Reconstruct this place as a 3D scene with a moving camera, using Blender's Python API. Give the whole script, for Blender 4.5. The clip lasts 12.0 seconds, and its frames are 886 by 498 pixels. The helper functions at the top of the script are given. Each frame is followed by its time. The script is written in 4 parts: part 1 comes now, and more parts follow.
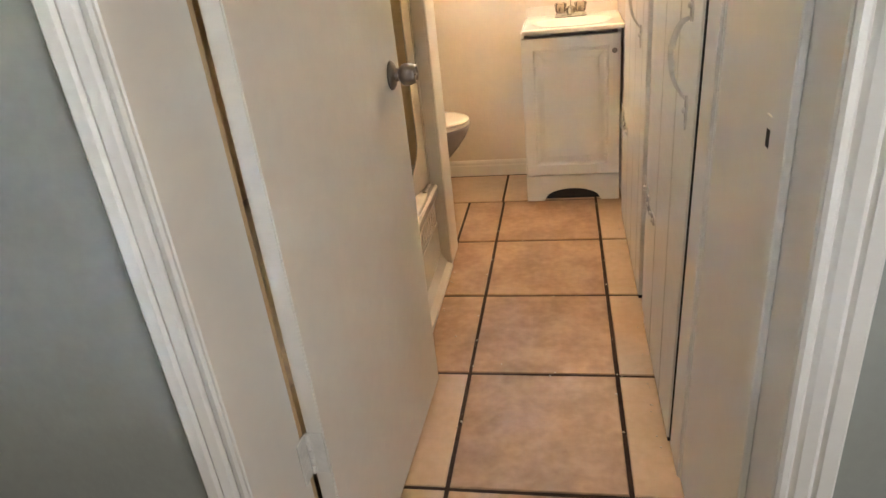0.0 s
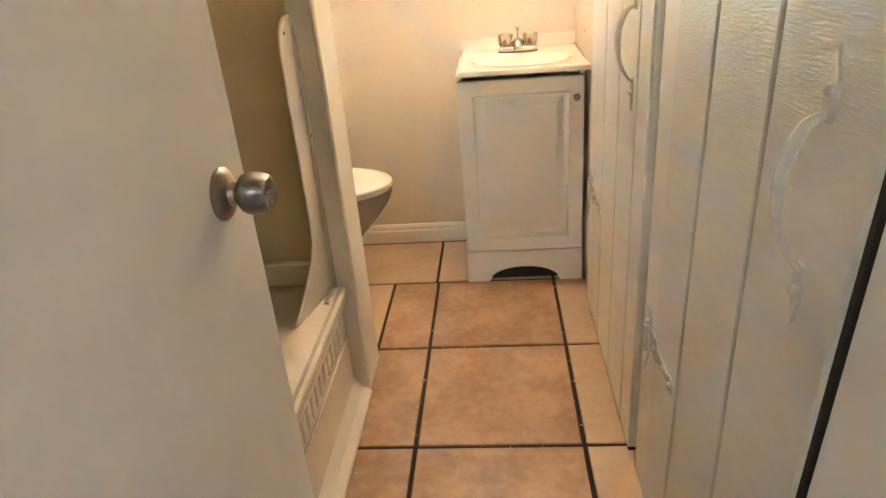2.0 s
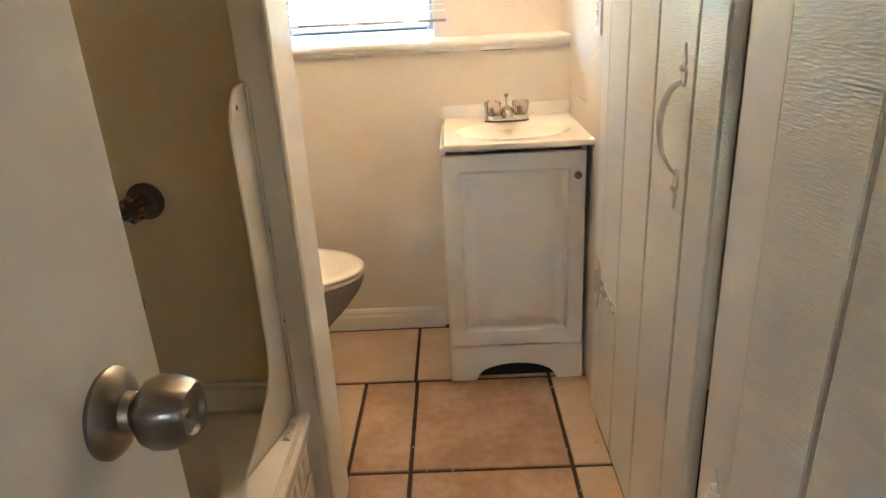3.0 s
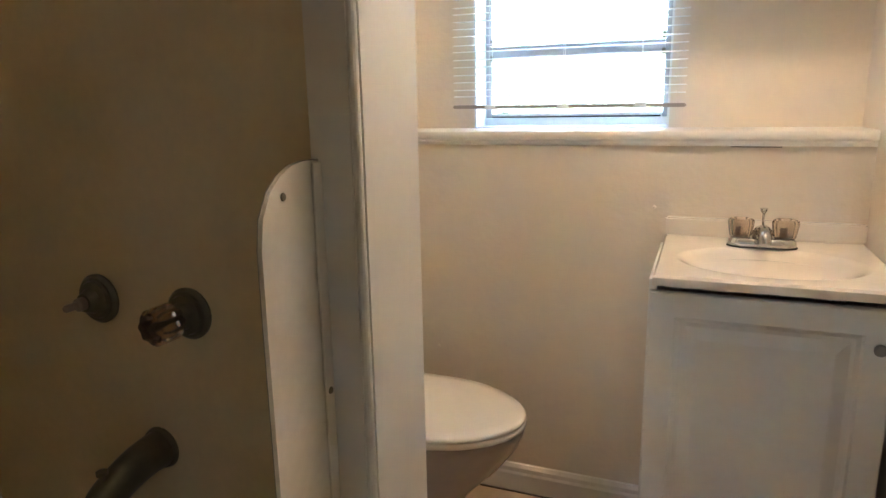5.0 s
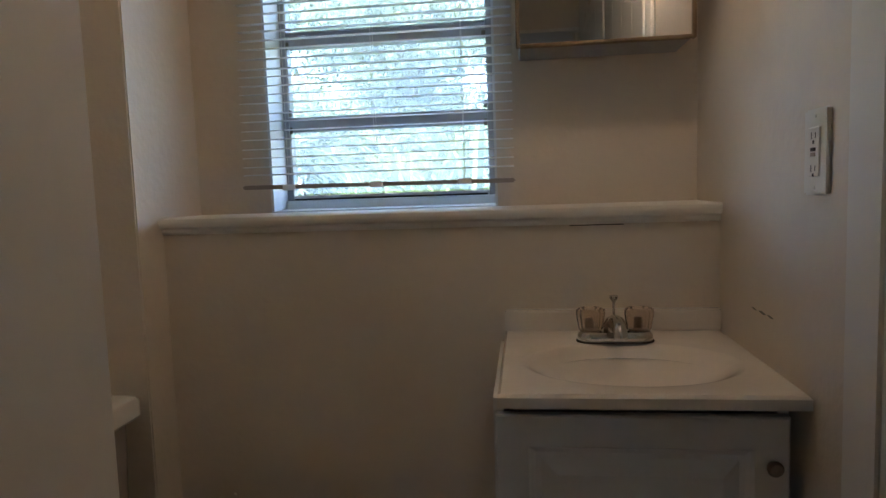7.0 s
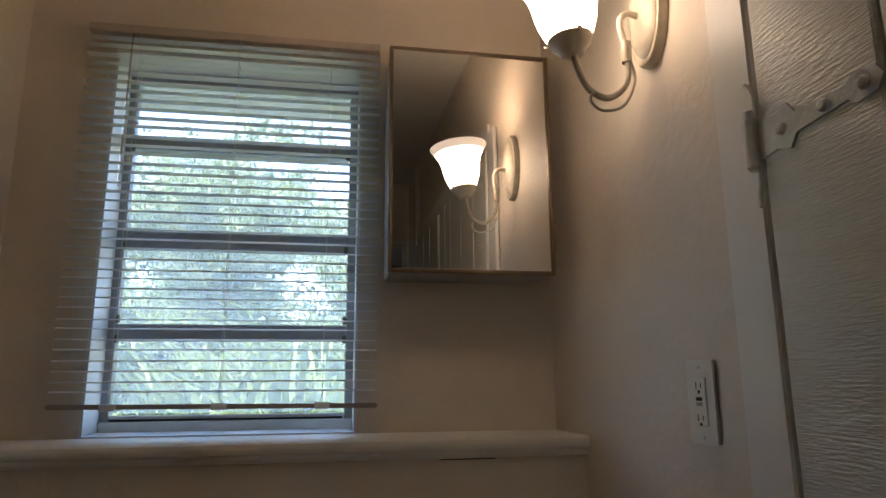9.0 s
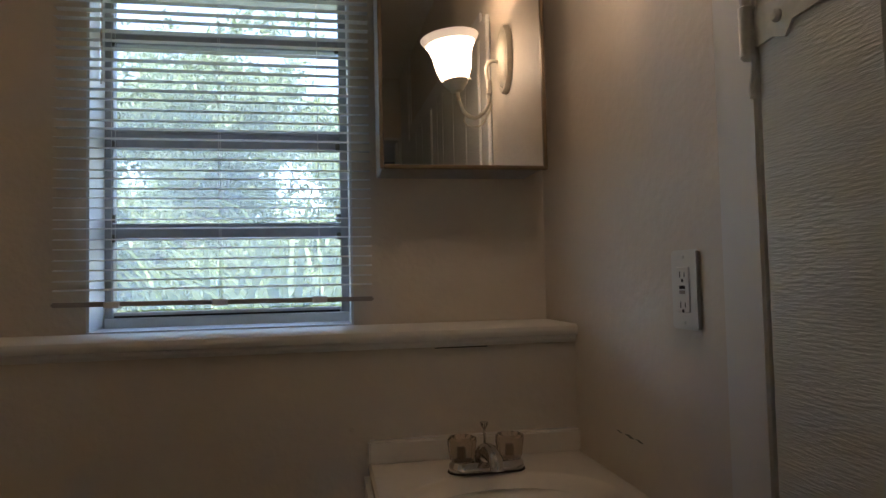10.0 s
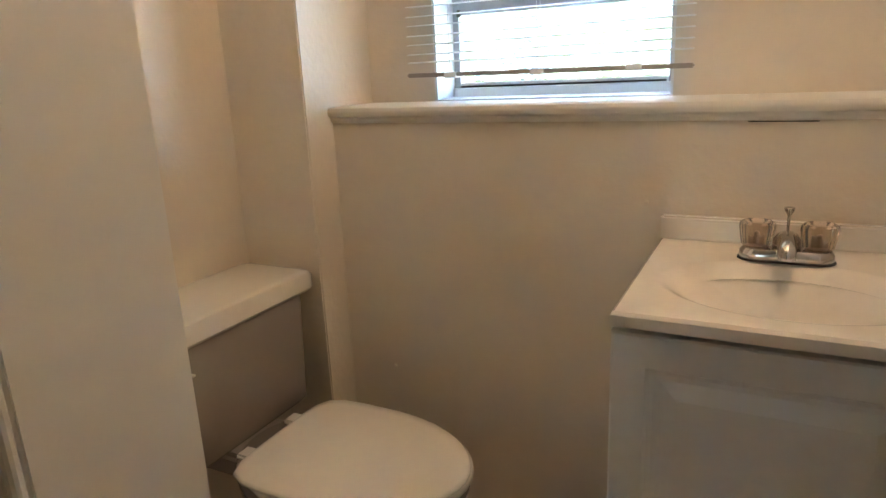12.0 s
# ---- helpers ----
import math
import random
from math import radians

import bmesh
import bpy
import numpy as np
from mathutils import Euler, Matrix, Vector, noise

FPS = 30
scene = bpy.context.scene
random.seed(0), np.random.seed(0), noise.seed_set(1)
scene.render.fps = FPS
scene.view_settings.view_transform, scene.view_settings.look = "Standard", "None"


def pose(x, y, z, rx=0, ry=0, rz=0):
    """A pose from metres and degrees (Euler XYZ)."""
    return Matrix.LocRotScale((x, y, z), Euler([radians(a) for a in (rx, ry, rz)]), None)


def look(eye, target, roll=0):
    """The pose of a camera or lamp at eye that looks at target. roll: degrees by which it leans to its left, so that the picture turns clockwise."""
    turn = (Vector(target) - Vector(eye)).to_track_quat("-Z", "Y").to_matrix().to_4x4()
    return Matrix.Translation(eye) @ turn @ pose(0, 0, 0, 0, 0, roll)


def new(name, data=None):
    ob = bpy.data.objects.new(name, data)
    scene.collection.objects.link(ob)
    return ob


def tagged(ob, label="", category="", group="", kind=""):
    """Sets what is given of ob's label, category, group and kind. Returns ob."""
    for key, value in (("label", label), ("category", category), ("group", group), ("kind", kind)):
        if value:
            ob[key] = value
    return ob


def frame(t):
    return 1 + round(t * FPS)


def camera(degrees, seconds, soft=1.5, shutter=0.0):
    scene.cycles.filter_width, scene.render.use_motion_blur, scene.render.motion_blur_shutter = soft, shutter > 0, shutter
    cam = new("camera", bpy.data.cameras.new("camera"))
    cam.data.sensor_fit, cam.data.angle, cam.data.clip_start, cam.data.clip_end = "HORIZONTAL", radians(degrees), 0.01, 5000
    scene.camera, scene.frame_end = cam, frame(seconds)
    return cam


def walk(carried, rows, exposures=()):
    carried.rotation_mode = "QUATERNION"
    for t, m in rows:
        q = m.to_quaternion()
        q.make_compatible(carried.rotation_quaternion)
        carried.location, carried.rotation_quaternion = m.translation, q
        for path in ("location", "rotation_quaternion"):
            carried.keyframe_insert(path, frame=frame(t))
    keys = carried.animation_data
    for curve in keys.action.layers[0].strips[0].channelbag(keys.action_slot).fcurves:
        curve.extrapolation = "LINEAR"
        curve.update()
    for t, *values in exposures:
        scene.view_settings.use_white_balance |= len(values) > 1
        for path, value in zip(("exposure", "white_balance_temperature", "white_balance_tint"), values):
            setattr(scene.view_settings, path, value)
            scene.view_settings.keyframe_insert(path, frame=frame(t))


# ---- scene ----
cam = camera(68.5, 12.0)
PATH = [
    (0, (-0.24, -0.3795, 1.246), (-0.6155, 1.378, 0.3685), -6.45),
    (0.5, (-0.343, -0.221, 1.244), (-0.515, 1.5445, 0.3205), -4.1),
    (1, (-0.3535, -0.056, 1.229), (-0.4515, 1.699, 0.2755), -3.15),
    (1.5, (-0.305, 0.1895, 1.221), (-0.4685, 1.95, 0.286), -3.85),
    (2, (-0.2975, 0.3885, 1.2165), (-0.475, 2.1865, 0.3585), -4.75),
    (2.5, (-0.3565, 0.6005, 1.2285), (-0.443, 2.392, 0.343), -4.95),
    (3, (-0.3845, 0.7365, 1.218), (-0.4335, 2.5995, 0.492), -3.2),
    (3.5, (-0.358, 0.898, 1.202), (-0.618, 2.816, 0.7), -3.0),
    (3.7, (-0.319, 0.979, 1.195), (-0.696, 2.88, 0.699), -3.3),
    (5.3, (-0.359, 1.334, 1.136), (-1.111, 3.142, 0.729), -0.2),
    (5.5, (-0.3745, 1.355, 1.129), (-1.1135, 3.1705, 0.7325), 1.0),
    (6, (-0.3665, 1.4405, 1.1245), (-1.125, 3.243, 0.705), 0.65),
    (6.5, (-0.3525, 1.5715, 1.134), (-0.935, 3.4475, 0.758), -0.4),
    (7, (-0.3725, 1.6535, 1.1195), (-0.624, 3.6295, 0.938), -1.95),
    (7.2, (-0.4025, 1.678, 1.123), (-0.5395, 3.6675, 0.9675), -1.8),
    (8.8, (-0.492, 1.7325, 1.1745), (-0.176, 3.671, 1.55), -0.3),
    (9, (-0.498, 1.732, 1.1795), (-0.1615, 3.661, 1.5865), -0.45),
    (9.5, (-0.4965, 1.7245, 1.1855), (-0.1405, 3.6445, 1.619), -0.65),
    (10, (-0.496, 1.719, 1.177), (-0.141, 3.6855, 1.268), -1.3),
    (10.5, (-0.468, 1.7175, 1.1585), (-0.2555, 3.6975, 0.972), -1.3),
    (11, (-0.41, 1.7165, 1.151), (-0.444, 3.646, 0.6235), -2.5),
    (11.5, (-0.3085, 1.7275, 1.133), (-0.709, 3.609, 0.5845), -2.5),
    (12, (-0.233, 1.7405, 1.1425), (-1.121, 3.455, 0.6215), -2.6),
]
EXPOSURES = [(0, 7.2, 6900, 16), (0.5, 7.3, 6750, 17), (1, 7.3, 6700, 17), (1.5, 7.25, 6750, 15), (2, 7.2, 6680, 13), (2.5, 7.15, 6450, 12), (3, 6.7, 6200, 11), (3.5, 6.37, 5900, 11),
             (5.5, 5.9, 5680, 11), (6, 5.35, 5580, 11), (6.5, 4.95, 5720, 12), (7, 3.88, 5720, 14), (8.8, 3.22, 5950, 16), (9.5, 3.27, 5950, 16), (10, 3.15, 6050, 17), (10.5, 3.8, 6550, 17),
             (11, 4.65, 6850, 18), (11.5, 5.35, 6550, 15), (12, 5.38, 6280, 13)]
walk(cam, [(t, look(e, g, r)) for t, e, g, r in PATH], EXPOSURES)

# ---------------------------------------------------------------- world and daylight
world = bpy.data.worlds.new("daylight")
scene.world = world
world.use_nodes = True
_nt = world.node_tree
_sky = _nt.nodes.new("ShaderNodeTexSky")
_sky.sky_type = "NISHITA"
_sky.sun_disc = False
_sky.sun_elevation = radians(52)
_sky.sun_rotation = radians(160)
_nt.links.new(_sky.outputs["Color"], _nt.nodes["Background"].inputs["Color"])
_nt.nodes["Background"].inputs["Strength"].default_value = 0.15

sun_data = bpy.data.lights.new("sun", "SUN")
sun_data.energy, sun_data.angle, sun_data.color = 5.0, radians(0.5), (1.0, 0.94, 0.85)
sun = new("sun", sun_data)
sun.matrix_world = look((1.4, -3.8, 5.2), (0, 0, 0))

# sky light of the hall's window, behind the walker
hall_sky = bpy.data.lights.new("hall_window_light", "AREA")
hall_sky.shape, hall_sky.size, hall_sky.size_y = "RECTANGLE", 0.28, 0.18
hall_sky.energy, hall_sky.color = 0.04, (0.90, 0.96, 1.0)
new("hall_window_light", hall_sky).matrix_world = look((-0.70, -2.41, 1.50), (-0.70, 0, 1.4))
# added fill lamp in an assumed, unseen side opening; brightens door and jamb
hall_side = bpy.data.lights.new("hall_side_fill_light", "AREA")
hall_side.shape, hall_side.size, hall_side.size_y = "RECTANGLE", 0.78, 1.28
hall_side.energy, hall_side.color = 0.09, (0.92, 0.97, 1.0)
new("hall_side_fill_light", hall_side).matrix_world = look((0.63, -0.75, 1.15), (-0.60, -0.75, 1.15))


# ---------------------------------------------------------------- materials
def mat(name, base, rough=0.5, metal=0.0, var=0.08, scale=3.0, fine=60.0, bump=0.05, bump_scale=120.0, second=None,
        coat=0.0, rand=0.0, stretch=(1, 1, 1), spec=0.5, island=False, dist=0.002):
    """Painted or plain surface: colour varied at two scales, fine relief, broken gloss."""
    m = bpy.data.materials.new(name)
    m.use_nodes = True
    nt = m.node_tree
    N, L = nt.nodes, nt.links
    b = N["Principled BSDF"]
    tc = N.new("ShaderNodeTexCoord")
    mp = N.new("ShaderNodeMapping")
    mp.inputs["Scale"].default_value = stretch
    L.new(tc.outputs["Object"], mp.inputs["Vector"])
    n1 = N.new("ShaderNodeTexNoise")
    n1.inputs["Scale"].default_value, n1.inputs["Detail"].default_value = scale, 5
    n2 = N.new("ShaderNodeTexNoise")
    n2.inputs["Scale"].default_value, n2.inputs["Detail"].default_value = fine, 3
    for n in (n1, n2):
        L.new(mp.outputs["Vector"], n.inputs["Vector"])
    mixn = N.new("ShaderNodeMix")
    mixn.data_type = "FLOAT"
    mixn.inputs[0].default_value = 0.35
    L.new(n1.outputs["Fac"], mixn.inputs[2])
    L.new(n2.outputs["Fac"], mixn.inputs[3])
    ramp = N.new("ShaderNodeMix")
    ramp.data_type = "RGBA"
    blend = N.new("ShaderNodeMapRange")
    blend.interpolation_type = "SMOOTHSTEP"
    blend.inputs["From Min"].default_value, blend.inputs["From Max"].default_value = 0.28, 0.72
    second = second or tuple(max(0.0, c * (1 - 2.2 * var)) for c in base)
    ramp.inputs[6].default_value, ramp.inputs[7].default_value = (*second, 1), (*base, 1)
    L.new(mixn.outputs[0], blend.inputs["Value"])
    L.new(blend.outputs["Result"], ramp.inputs[0])
    col = ramp.outputs[2]
    if rand:
        hs = N.new("ShaderNodeHueSaturation")
        mr = N.new("ShaderNodeMapRange")
        mr.inputs["To Min"].default_value, mr.inputs["To Max"].default_value = 1 - rand, 1 + rand
        if island:
            src = N.new("ShaderNodeNewGeometry").outputs["Random Per Island"]
        else:
            src = N.new("ShaderNodeObjectInfo").outputs["Random"]
        L.new(src, mr.inputs["Value"])
        L.new(mr.outputs["Result"], hs.inputs["Value"])
        L.new(col, hs.inputs["Color"])
        col = hs.outputs["Color"]
    L.new(col, b.inputs["Base Color"])
    rr = N.new("ShaderNodeMapRange")
    low, high = max(0.02, rough - 0.08), min(1.0, rough + 0.1)
    if low < 0.285 < high:
        low, high = (0.285, max(high, 0.38)) if rough >= 0.24 else (low, 0.265)
    rr.inputs["To Min"].default_value, rr.inputs["To Max"].default_value = low, high
    L.new(n1.outputs["Fac"], rr.inputs["Value"])
    L.new(rr.outputs["Result"], b.inputs["Roughness"])
    b.inputs["Metallic"].default_value = metal
    b.inputs["Specular IOR Level"].default_value = spec
    b.inputs["Coat Weight"].default_value = coat
    if bump:
        nb = N.new("ShaderNodeTexNoise")
        nb.inputs["Scale"].default_value, nb.inputs["Detail"].default_value = bump_scale, 3
        L.new(mp.outputs["Vector"], nb.inputs["Vector"])
        bp = N.new("ShaderNodeBump")
        bp.inputs["Strength"].default_value, bp.inputs["Distance"].default_value = bump, dist
        L.new(nb.outputs["Fac"], bp.inputs["Height"])
        L.new(bp.outputs["Normal"], b.inputs["Normal"])
    return m


def glow(name, colour, strength):
    m = bpy.data.materials.new(name)
    m.use_nodes = True
    b = m.node_tree.nodes["Principled BSDF"]
    b.inputs["Base Color"].default_value = (0.85, 0.8, 0.72, 1)
    b.inputs["Emission Color"].default_value = (*colour, 1)
    b.inputs["Emission Strength"].default_value = strength
    b.inputs["Roughness"].default_value = 0.3
    return m


def clear(name, colour=(1, 1, 1), rough=0.0, ior=1.45):
    m = bpy.data.materials.new(name)
    m.use_nodes = True
    b = m.node_tree.nodes["Principled BSDF"]
    b.inputs["Base Color"].default_value = (*colour, 1)
    b.inputs["Transmission Weight"].default_value = 1.0
    b.inputs["Roughness"].default_value = rough
    b.inputs["IOR"].default_value = ior
    return m


WALL = mat("cream_wall_paint", (0.74, 0.66, 0.55), 0.5, var=0.03, scale=2.2, fine=25, bump=0.45, bump_scale=60, dist=0.003)
WALL_HALL = mat("grey_hall_paint", (0.33, 0.34, 0.305), 0.6, var=0.05, scale=2.0, bump=0.25, bump_scale=90)
CEIL = mat("ceiling_paint", (0.8, 0.76, 0.67), 0.8, var=0.05, bump=0.4, bump_scale=60)
TRIM = mat("white_gloss_trim", (0.78, 0.75, 0.69), 0.36, var=0.02, scale=1.3, fine=40, bump=0.07, bump_scale=35)
DOORP = mat("white_door_paint", (0.76, 0.73, 0.67), 0.62, var=0.03, scale=2, fine=30, bump=0.18, bump_scale=90)
PLANK = mat("rough_sawn_painted_plank", (0.74, 0.72, 0.65), 0.27, var=0.05, scale=5, fine=50, bump=0.5, bump_scale=240,
            stretch=(1, 0.17, 1.5), dist=0.003)
IRONW = mat("painted_wrought_iron", (0.78, 0.76, 0.71), 0.20, var=0.08, scale=30, fine=90, bump=0.5, bump_scale=80)
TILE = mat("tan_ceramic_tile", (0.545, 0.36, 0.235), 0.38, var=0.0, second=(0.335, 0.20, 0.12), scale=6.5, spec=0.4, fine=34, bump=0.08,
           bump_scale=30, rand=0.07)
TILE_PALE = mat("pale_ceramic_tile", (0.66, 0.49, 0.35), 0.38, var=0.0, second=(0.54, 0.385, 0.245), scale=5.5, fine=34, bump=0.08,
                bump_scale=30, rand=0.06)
GROUT = mat("dark_brown_grout", (0.065, 0.036, 0.024), 0.9, var=0.2, second=(0.03, 0.018, 0.012), scale=18, fine=120, bump=0.8,
            bump_scale=160)
VANITY = mat("white_foil_cabinet", (0.78, 0.76, 0.71), 0.35, var=0.03, bump=0.05)
MARBLE = mat("cream_cultured_marble", (0.83, 0.77, 0.68), 0.16, var=0.03, scale=6, bump=0.0, coat=0.3)
CHINA = mat("taupe_vitreous_china", (0.37, 0.325, 0.29), 0.12, var=0.02, bump=0.0, coat=0.5)
SEATM = mat("white_enamel_seat", (0.82, 0.77, 0.69), 0.2, var=0.02, bump=0.0)
CHROME = mat("chrome", (0.58, 0.57, 0.55), 0.1, 1.0, var=0.05, scale=20, bump=0.0)
NICKEL = mat("satin_nickel", (0.30, 0.27, 0.24), 0.25, 1.0, var=0.06, scale=30, bump=0.05, bump_scale=200)
OLDMETAL = mat("tarnished_bath_metal", (0.21, 0.20, 0.16), 0.35, 0.85, var=0.15, scale=25, bump=0.1)
ACRYLIC = clear("smoky_acrylic", (0.74, 0.63, 0.53), 0.16, 1.35)
ACRYLIC_OLD = clear("smoky_acrylic", (0.72, 0.55, 0.44), 0.15, 1.4)
TUBW = mat("white_tub_enamel", (0.80, 0.75, 0.66), 0.16, var=0.05, scale=6, bump=0.03, coat=0.3)
SURROUND = mat("tan_tub_surround", (0.80, 0.68, 0.46), 0.32, var=0.05, scale=2.2, bump=0.06, bump_scale=15)
MIRROR = mat("mirror_silver", (0.88, 0.88, 0.87), 0.02, 1.0, var=0.0, bump=0.0)
MIRROR.node_tree.nodes["Principled BSDF"].inputs["Roughness"].default_value = 0.01
for _l in list(MIRROR.node_tree.links):
    if _l.to_socket.name == "Roughness":
        MIRROR.node_tree.links.remove(_l)
BRASS = mat("aged_brass_frame", (0.27, 0.20, 0.13), 0.35, 0.9, var=0.12, scale=20, bump=0.05)
STEELW = mat("white_steel_cabinet", (0.75, 0.72, 0.66), 0.35, var=0.04, bump=0.02)
SLAT = mat("white_vinyl_slat", (0.80, 0.80, 0.79), 0.4, var=0.02, bump=0.0)
RAILM = mat("beige_blind_rail", (0.34, 0.28, 0.235), 0.4, var=0.08, scale=12, bump=0.02)
HEADM = mat("beige_blind_headrail", (0.60, 0.52, 0.44), 0.4, var=0.06, scale=12, bump=0.02)
CORD = mat("white_cord", (0.8, 0.8, 0.78), 0.8, bump=0.0)
ALU = mat("dull_aluminium_and_case_shade", (0.42, 0.43, 0.45), 0.4, 0.55, var=0.1, scale=15, bump=0.08)
WINPAINT = mat("white_window_paint", (0.80, 0.80, 0.80), 0.4, var=0.04, scale=8, bump=0.12, bump_scale=60)
GLASS = clear("window_glass", (1, 1, 1), 0.0, 1.02)
# uneven translucent veil mixed into the glass, paling the view outside
_g = GLASS.node_tree
_d = _g.nodes.new("ShaderNodeBsdfTranslucent")
_d.inputs["Color"].default_value = (0.86, 0.9, 0.92, 1)
_mx = _g.nodes.new("ShaderNodeMixShader")
_ns = _g.nodes.new("ShaderNodeTexNoise")
_ns.inputs["Scale"].default_value = 9
_mr = _g.nodes.new("ShaderNodeMapRange")
_mr.inputs["To Min"].default_value, _mr.inputs["To Max"].default_value = 0.12, 0.30
_g.links.new(_ns.outputs["Fac"], _mr.inputs["Value"])
_g.links.new(_mr.outputs["Result"], _mx.inputs[0])
_g.links.new(_g.nodes["Principled BSDF"].outputs[0], _mx.inputs[1])
_g.links.new(_d.outputs[0], _mx.inputs[2])
_g.links.new(_mx.outputs[0], _g.nodes["Material Output"].inputs["Surface"])
SHADE = glow("lit_frosted_glass", (1.0, 0.72, 0.46), 1.25)
BULB = glow("lit_bulb", (1.0, 0.72, 0.46), 9.5)
SHADE_RIM = glow("frosted_glass_rim", (1.0, 0.72, 0.48), 0.07)
SCONCE = mat("antique_white_sconce", (0.70, 0.62, 0.48), 0.4, var=0.12, scale=25, bump=0.1)
PLASTIC = mat("white_outlet_plastic", (0.80, 0.77, 0.70), 0.3, var=0.02, bump=0.0)
# black for slots and button; also shade painted inside closet and toe gap
BLACK = mat("black_slot_and_void_shade", (0.02, 0.018, 0.015), 0.8, var=0.1, bump=0.0)
# near-black for gasket and seal; also stands in for shade round the closet doors
DARKEDGE = mat("gap_shade_and_gasket_dark", (0.035, 0.028, 0.022), 0.85, var=0.2, scale=14, bump=0.2)
CAULK = mat("aged_caulk", (0.70, 0.64, 0.54), 0.6, var=0.18, scale=30, bump=0.5, bump_scale=90)
RAWWOOD = mat("bare_wood", (0.60, 0.43, 0.24), 0.7, var=0.15, scale=9, stretch=(6, 6, 0.6), bump=0.3)
HALLFLOOR = mat("hall_floor_boards", (0.30, 0.20, 0.12), 0.45, var=0.15, scale=4, stretch=(6, 0.6, 1), bump=0.2)
LEAF = mat("leaf_green", (0.12, 0.165, 0.065), 0.45, var=0.15, scale=2, rand=0.55, island=True, bump=0.0)
BLADE = mat("strap_leaf_green", (0.13, 0.18, 0.06), 0.4, var=0.15, scale=2, rand=0.5, island=True, bump=0.0)
BARK = mat("bark", (0.05, 0.045, 0.035), 0.9, var=0.2, scale=12, bump=0.8, bump_scale=40)
GRASS = mat("lawn", (0.13, 0.15, 0.05), 0.9, var=0.25, scale=1.5, fine=30, bump=0.8, bump_scale=60)
for _m in (LEAF, BLADE):
    _b = _m.node_tree.nodes["Principled BSDF"]
    _t = _m.node_tree.nodes.new("ShaderNodeBsdfTranslucent")
    _x = _m.node_tree.nodes.new("ShaderNodeMixShader")
    _x.inputs[0].default_value = 0.4
    _c = [l.from_socket for l in _m.node_tree.links if l.to_socket == _b.inputs["Base Color"]][0]
    _m.node_tree.links.new(_c, _t.inputs["Color"])
    _m.node_tree.links.new(_b.outputs[0], _x.inputs[1])
    _m.node_tree.links.new(_t.outputs[0], _x.inputs[2])
    _m.node_tree.links.new(_x.outputs[0], _m.node_tree.nodes["Material Output"].inputs["Surface"])
SOFFIT = mat("grey_soffit_boards", (0.62, 0.63, 0.64), 0.7, var=0.1, scale=5, bump=0.2)


# ---------------------------------------------------------------- mesh helpers
def part(name, bm, material, parent=None, label="", smooth=False, angle=35):
    """Links a bmesh as one mesh object, under a thing or a part where one is given."""
    bmesh.ops.recalc_face_normals(bm, faces=bm.faces)
    me = bpy.data.meshes.new(name)
    if smooth:
        lim = radians(angle)
        for f in bm.faces:
            f.smooth = True
        for e in bm.edges:
            if len(e.link_faces) == 2 and e.calc_face_angle(0) > lim:
                e.smooth = False
    bm.to_mesh(me)
    bm.free()
    me.materials.append(material)
    ob = new(name, me)
    if parent is not None:
        ob.parent = parent
        ob.matrix_parent_inverse = world_of(parent).inverted()
    if label:
        tagged(ob, label)
    return ob


def world_of(ob):
    if ob.parent is None:
        return ob.matrix_basis.copy()
    return world_of(ob.parent) @ ob.matrix_parent_inverse @ ob.matrix_basis


def thing(name, label, category, at=(0, 0, 0), group="", kind=""):
    e = new(name)
    e.empty_display_size = 0.05
    e.matrix_basis = Matrix.Translation(at)
    return tagged(e, label, category, group, kind)


def structure(name, bm, material, label, category, smooth=False):
    return tagged(part(name, bm, material, None, "", smooth), label, category, "", "structure")


def box(bm, x0, x1, y0, y1, z0, z1, bevel=0.0, seg=1):
    g = bmesh.ops.create_cube(bm, size=1.0)
    vs = g["verts"]
    for v in vs:
        v.co = Vector((x0 + (v.co.x + 0.5) * (x1 - x0), y0 + (v.co.y + 0.5) * (y1 - y0), z0 + (v.co.z + 0.5) * (z1 - z0)))
    if bevel:
        es = {e for v in vs for e in v.link_edges}
        bmesh.ops.bevel(bm, geom=list(es), offset=bevel, segments=seg, affect="EDGES", clamp_overlap=True)
    return bm


def boxes(*specs, bevel=0.0, seg=1):
    bm = bmesh.new()
    for s in specs:
        box(bm, *s, bevel=bevel, seg=seg)
    return bm


def loft(bm, rings, caps=True, closed=True):
    rows = [[bm.verts.new(p) for p in r] for r in rings]
    n = len(rows[0])
    for a, b in zip(rows, rows[1:]):
        for i in range(n if closed else n - 1):
            j = (i + 1) % n
            bm.faces.new((a[i], a[j], b[j], b[i]))
    if caps:
        bm.faces.new(rows[0][::-1])
        bm.faces.new(rows[-1])
    return rows


def lathe(bm, profile, m=Matrix.Identity(4), seg=24, lobes=0, depth=0.0):
    """Turns a profile of (radius, height) about the local z axis."""
    rings = []
    for r, z in profile:
        ring = []
        for i in range(seg):
            a = 2 * math.pi * i / seg
            k = 1 + (depth * math.cos(lobes * a) if lobes else 0)
            ring.append(m @ Vector((max(r, 1e-4) * k * math.cos(a), max(r, 1e-4) * k * math.sin(a), z)))
        rings.append(ring)
    loft(bm, rings)
    return bm


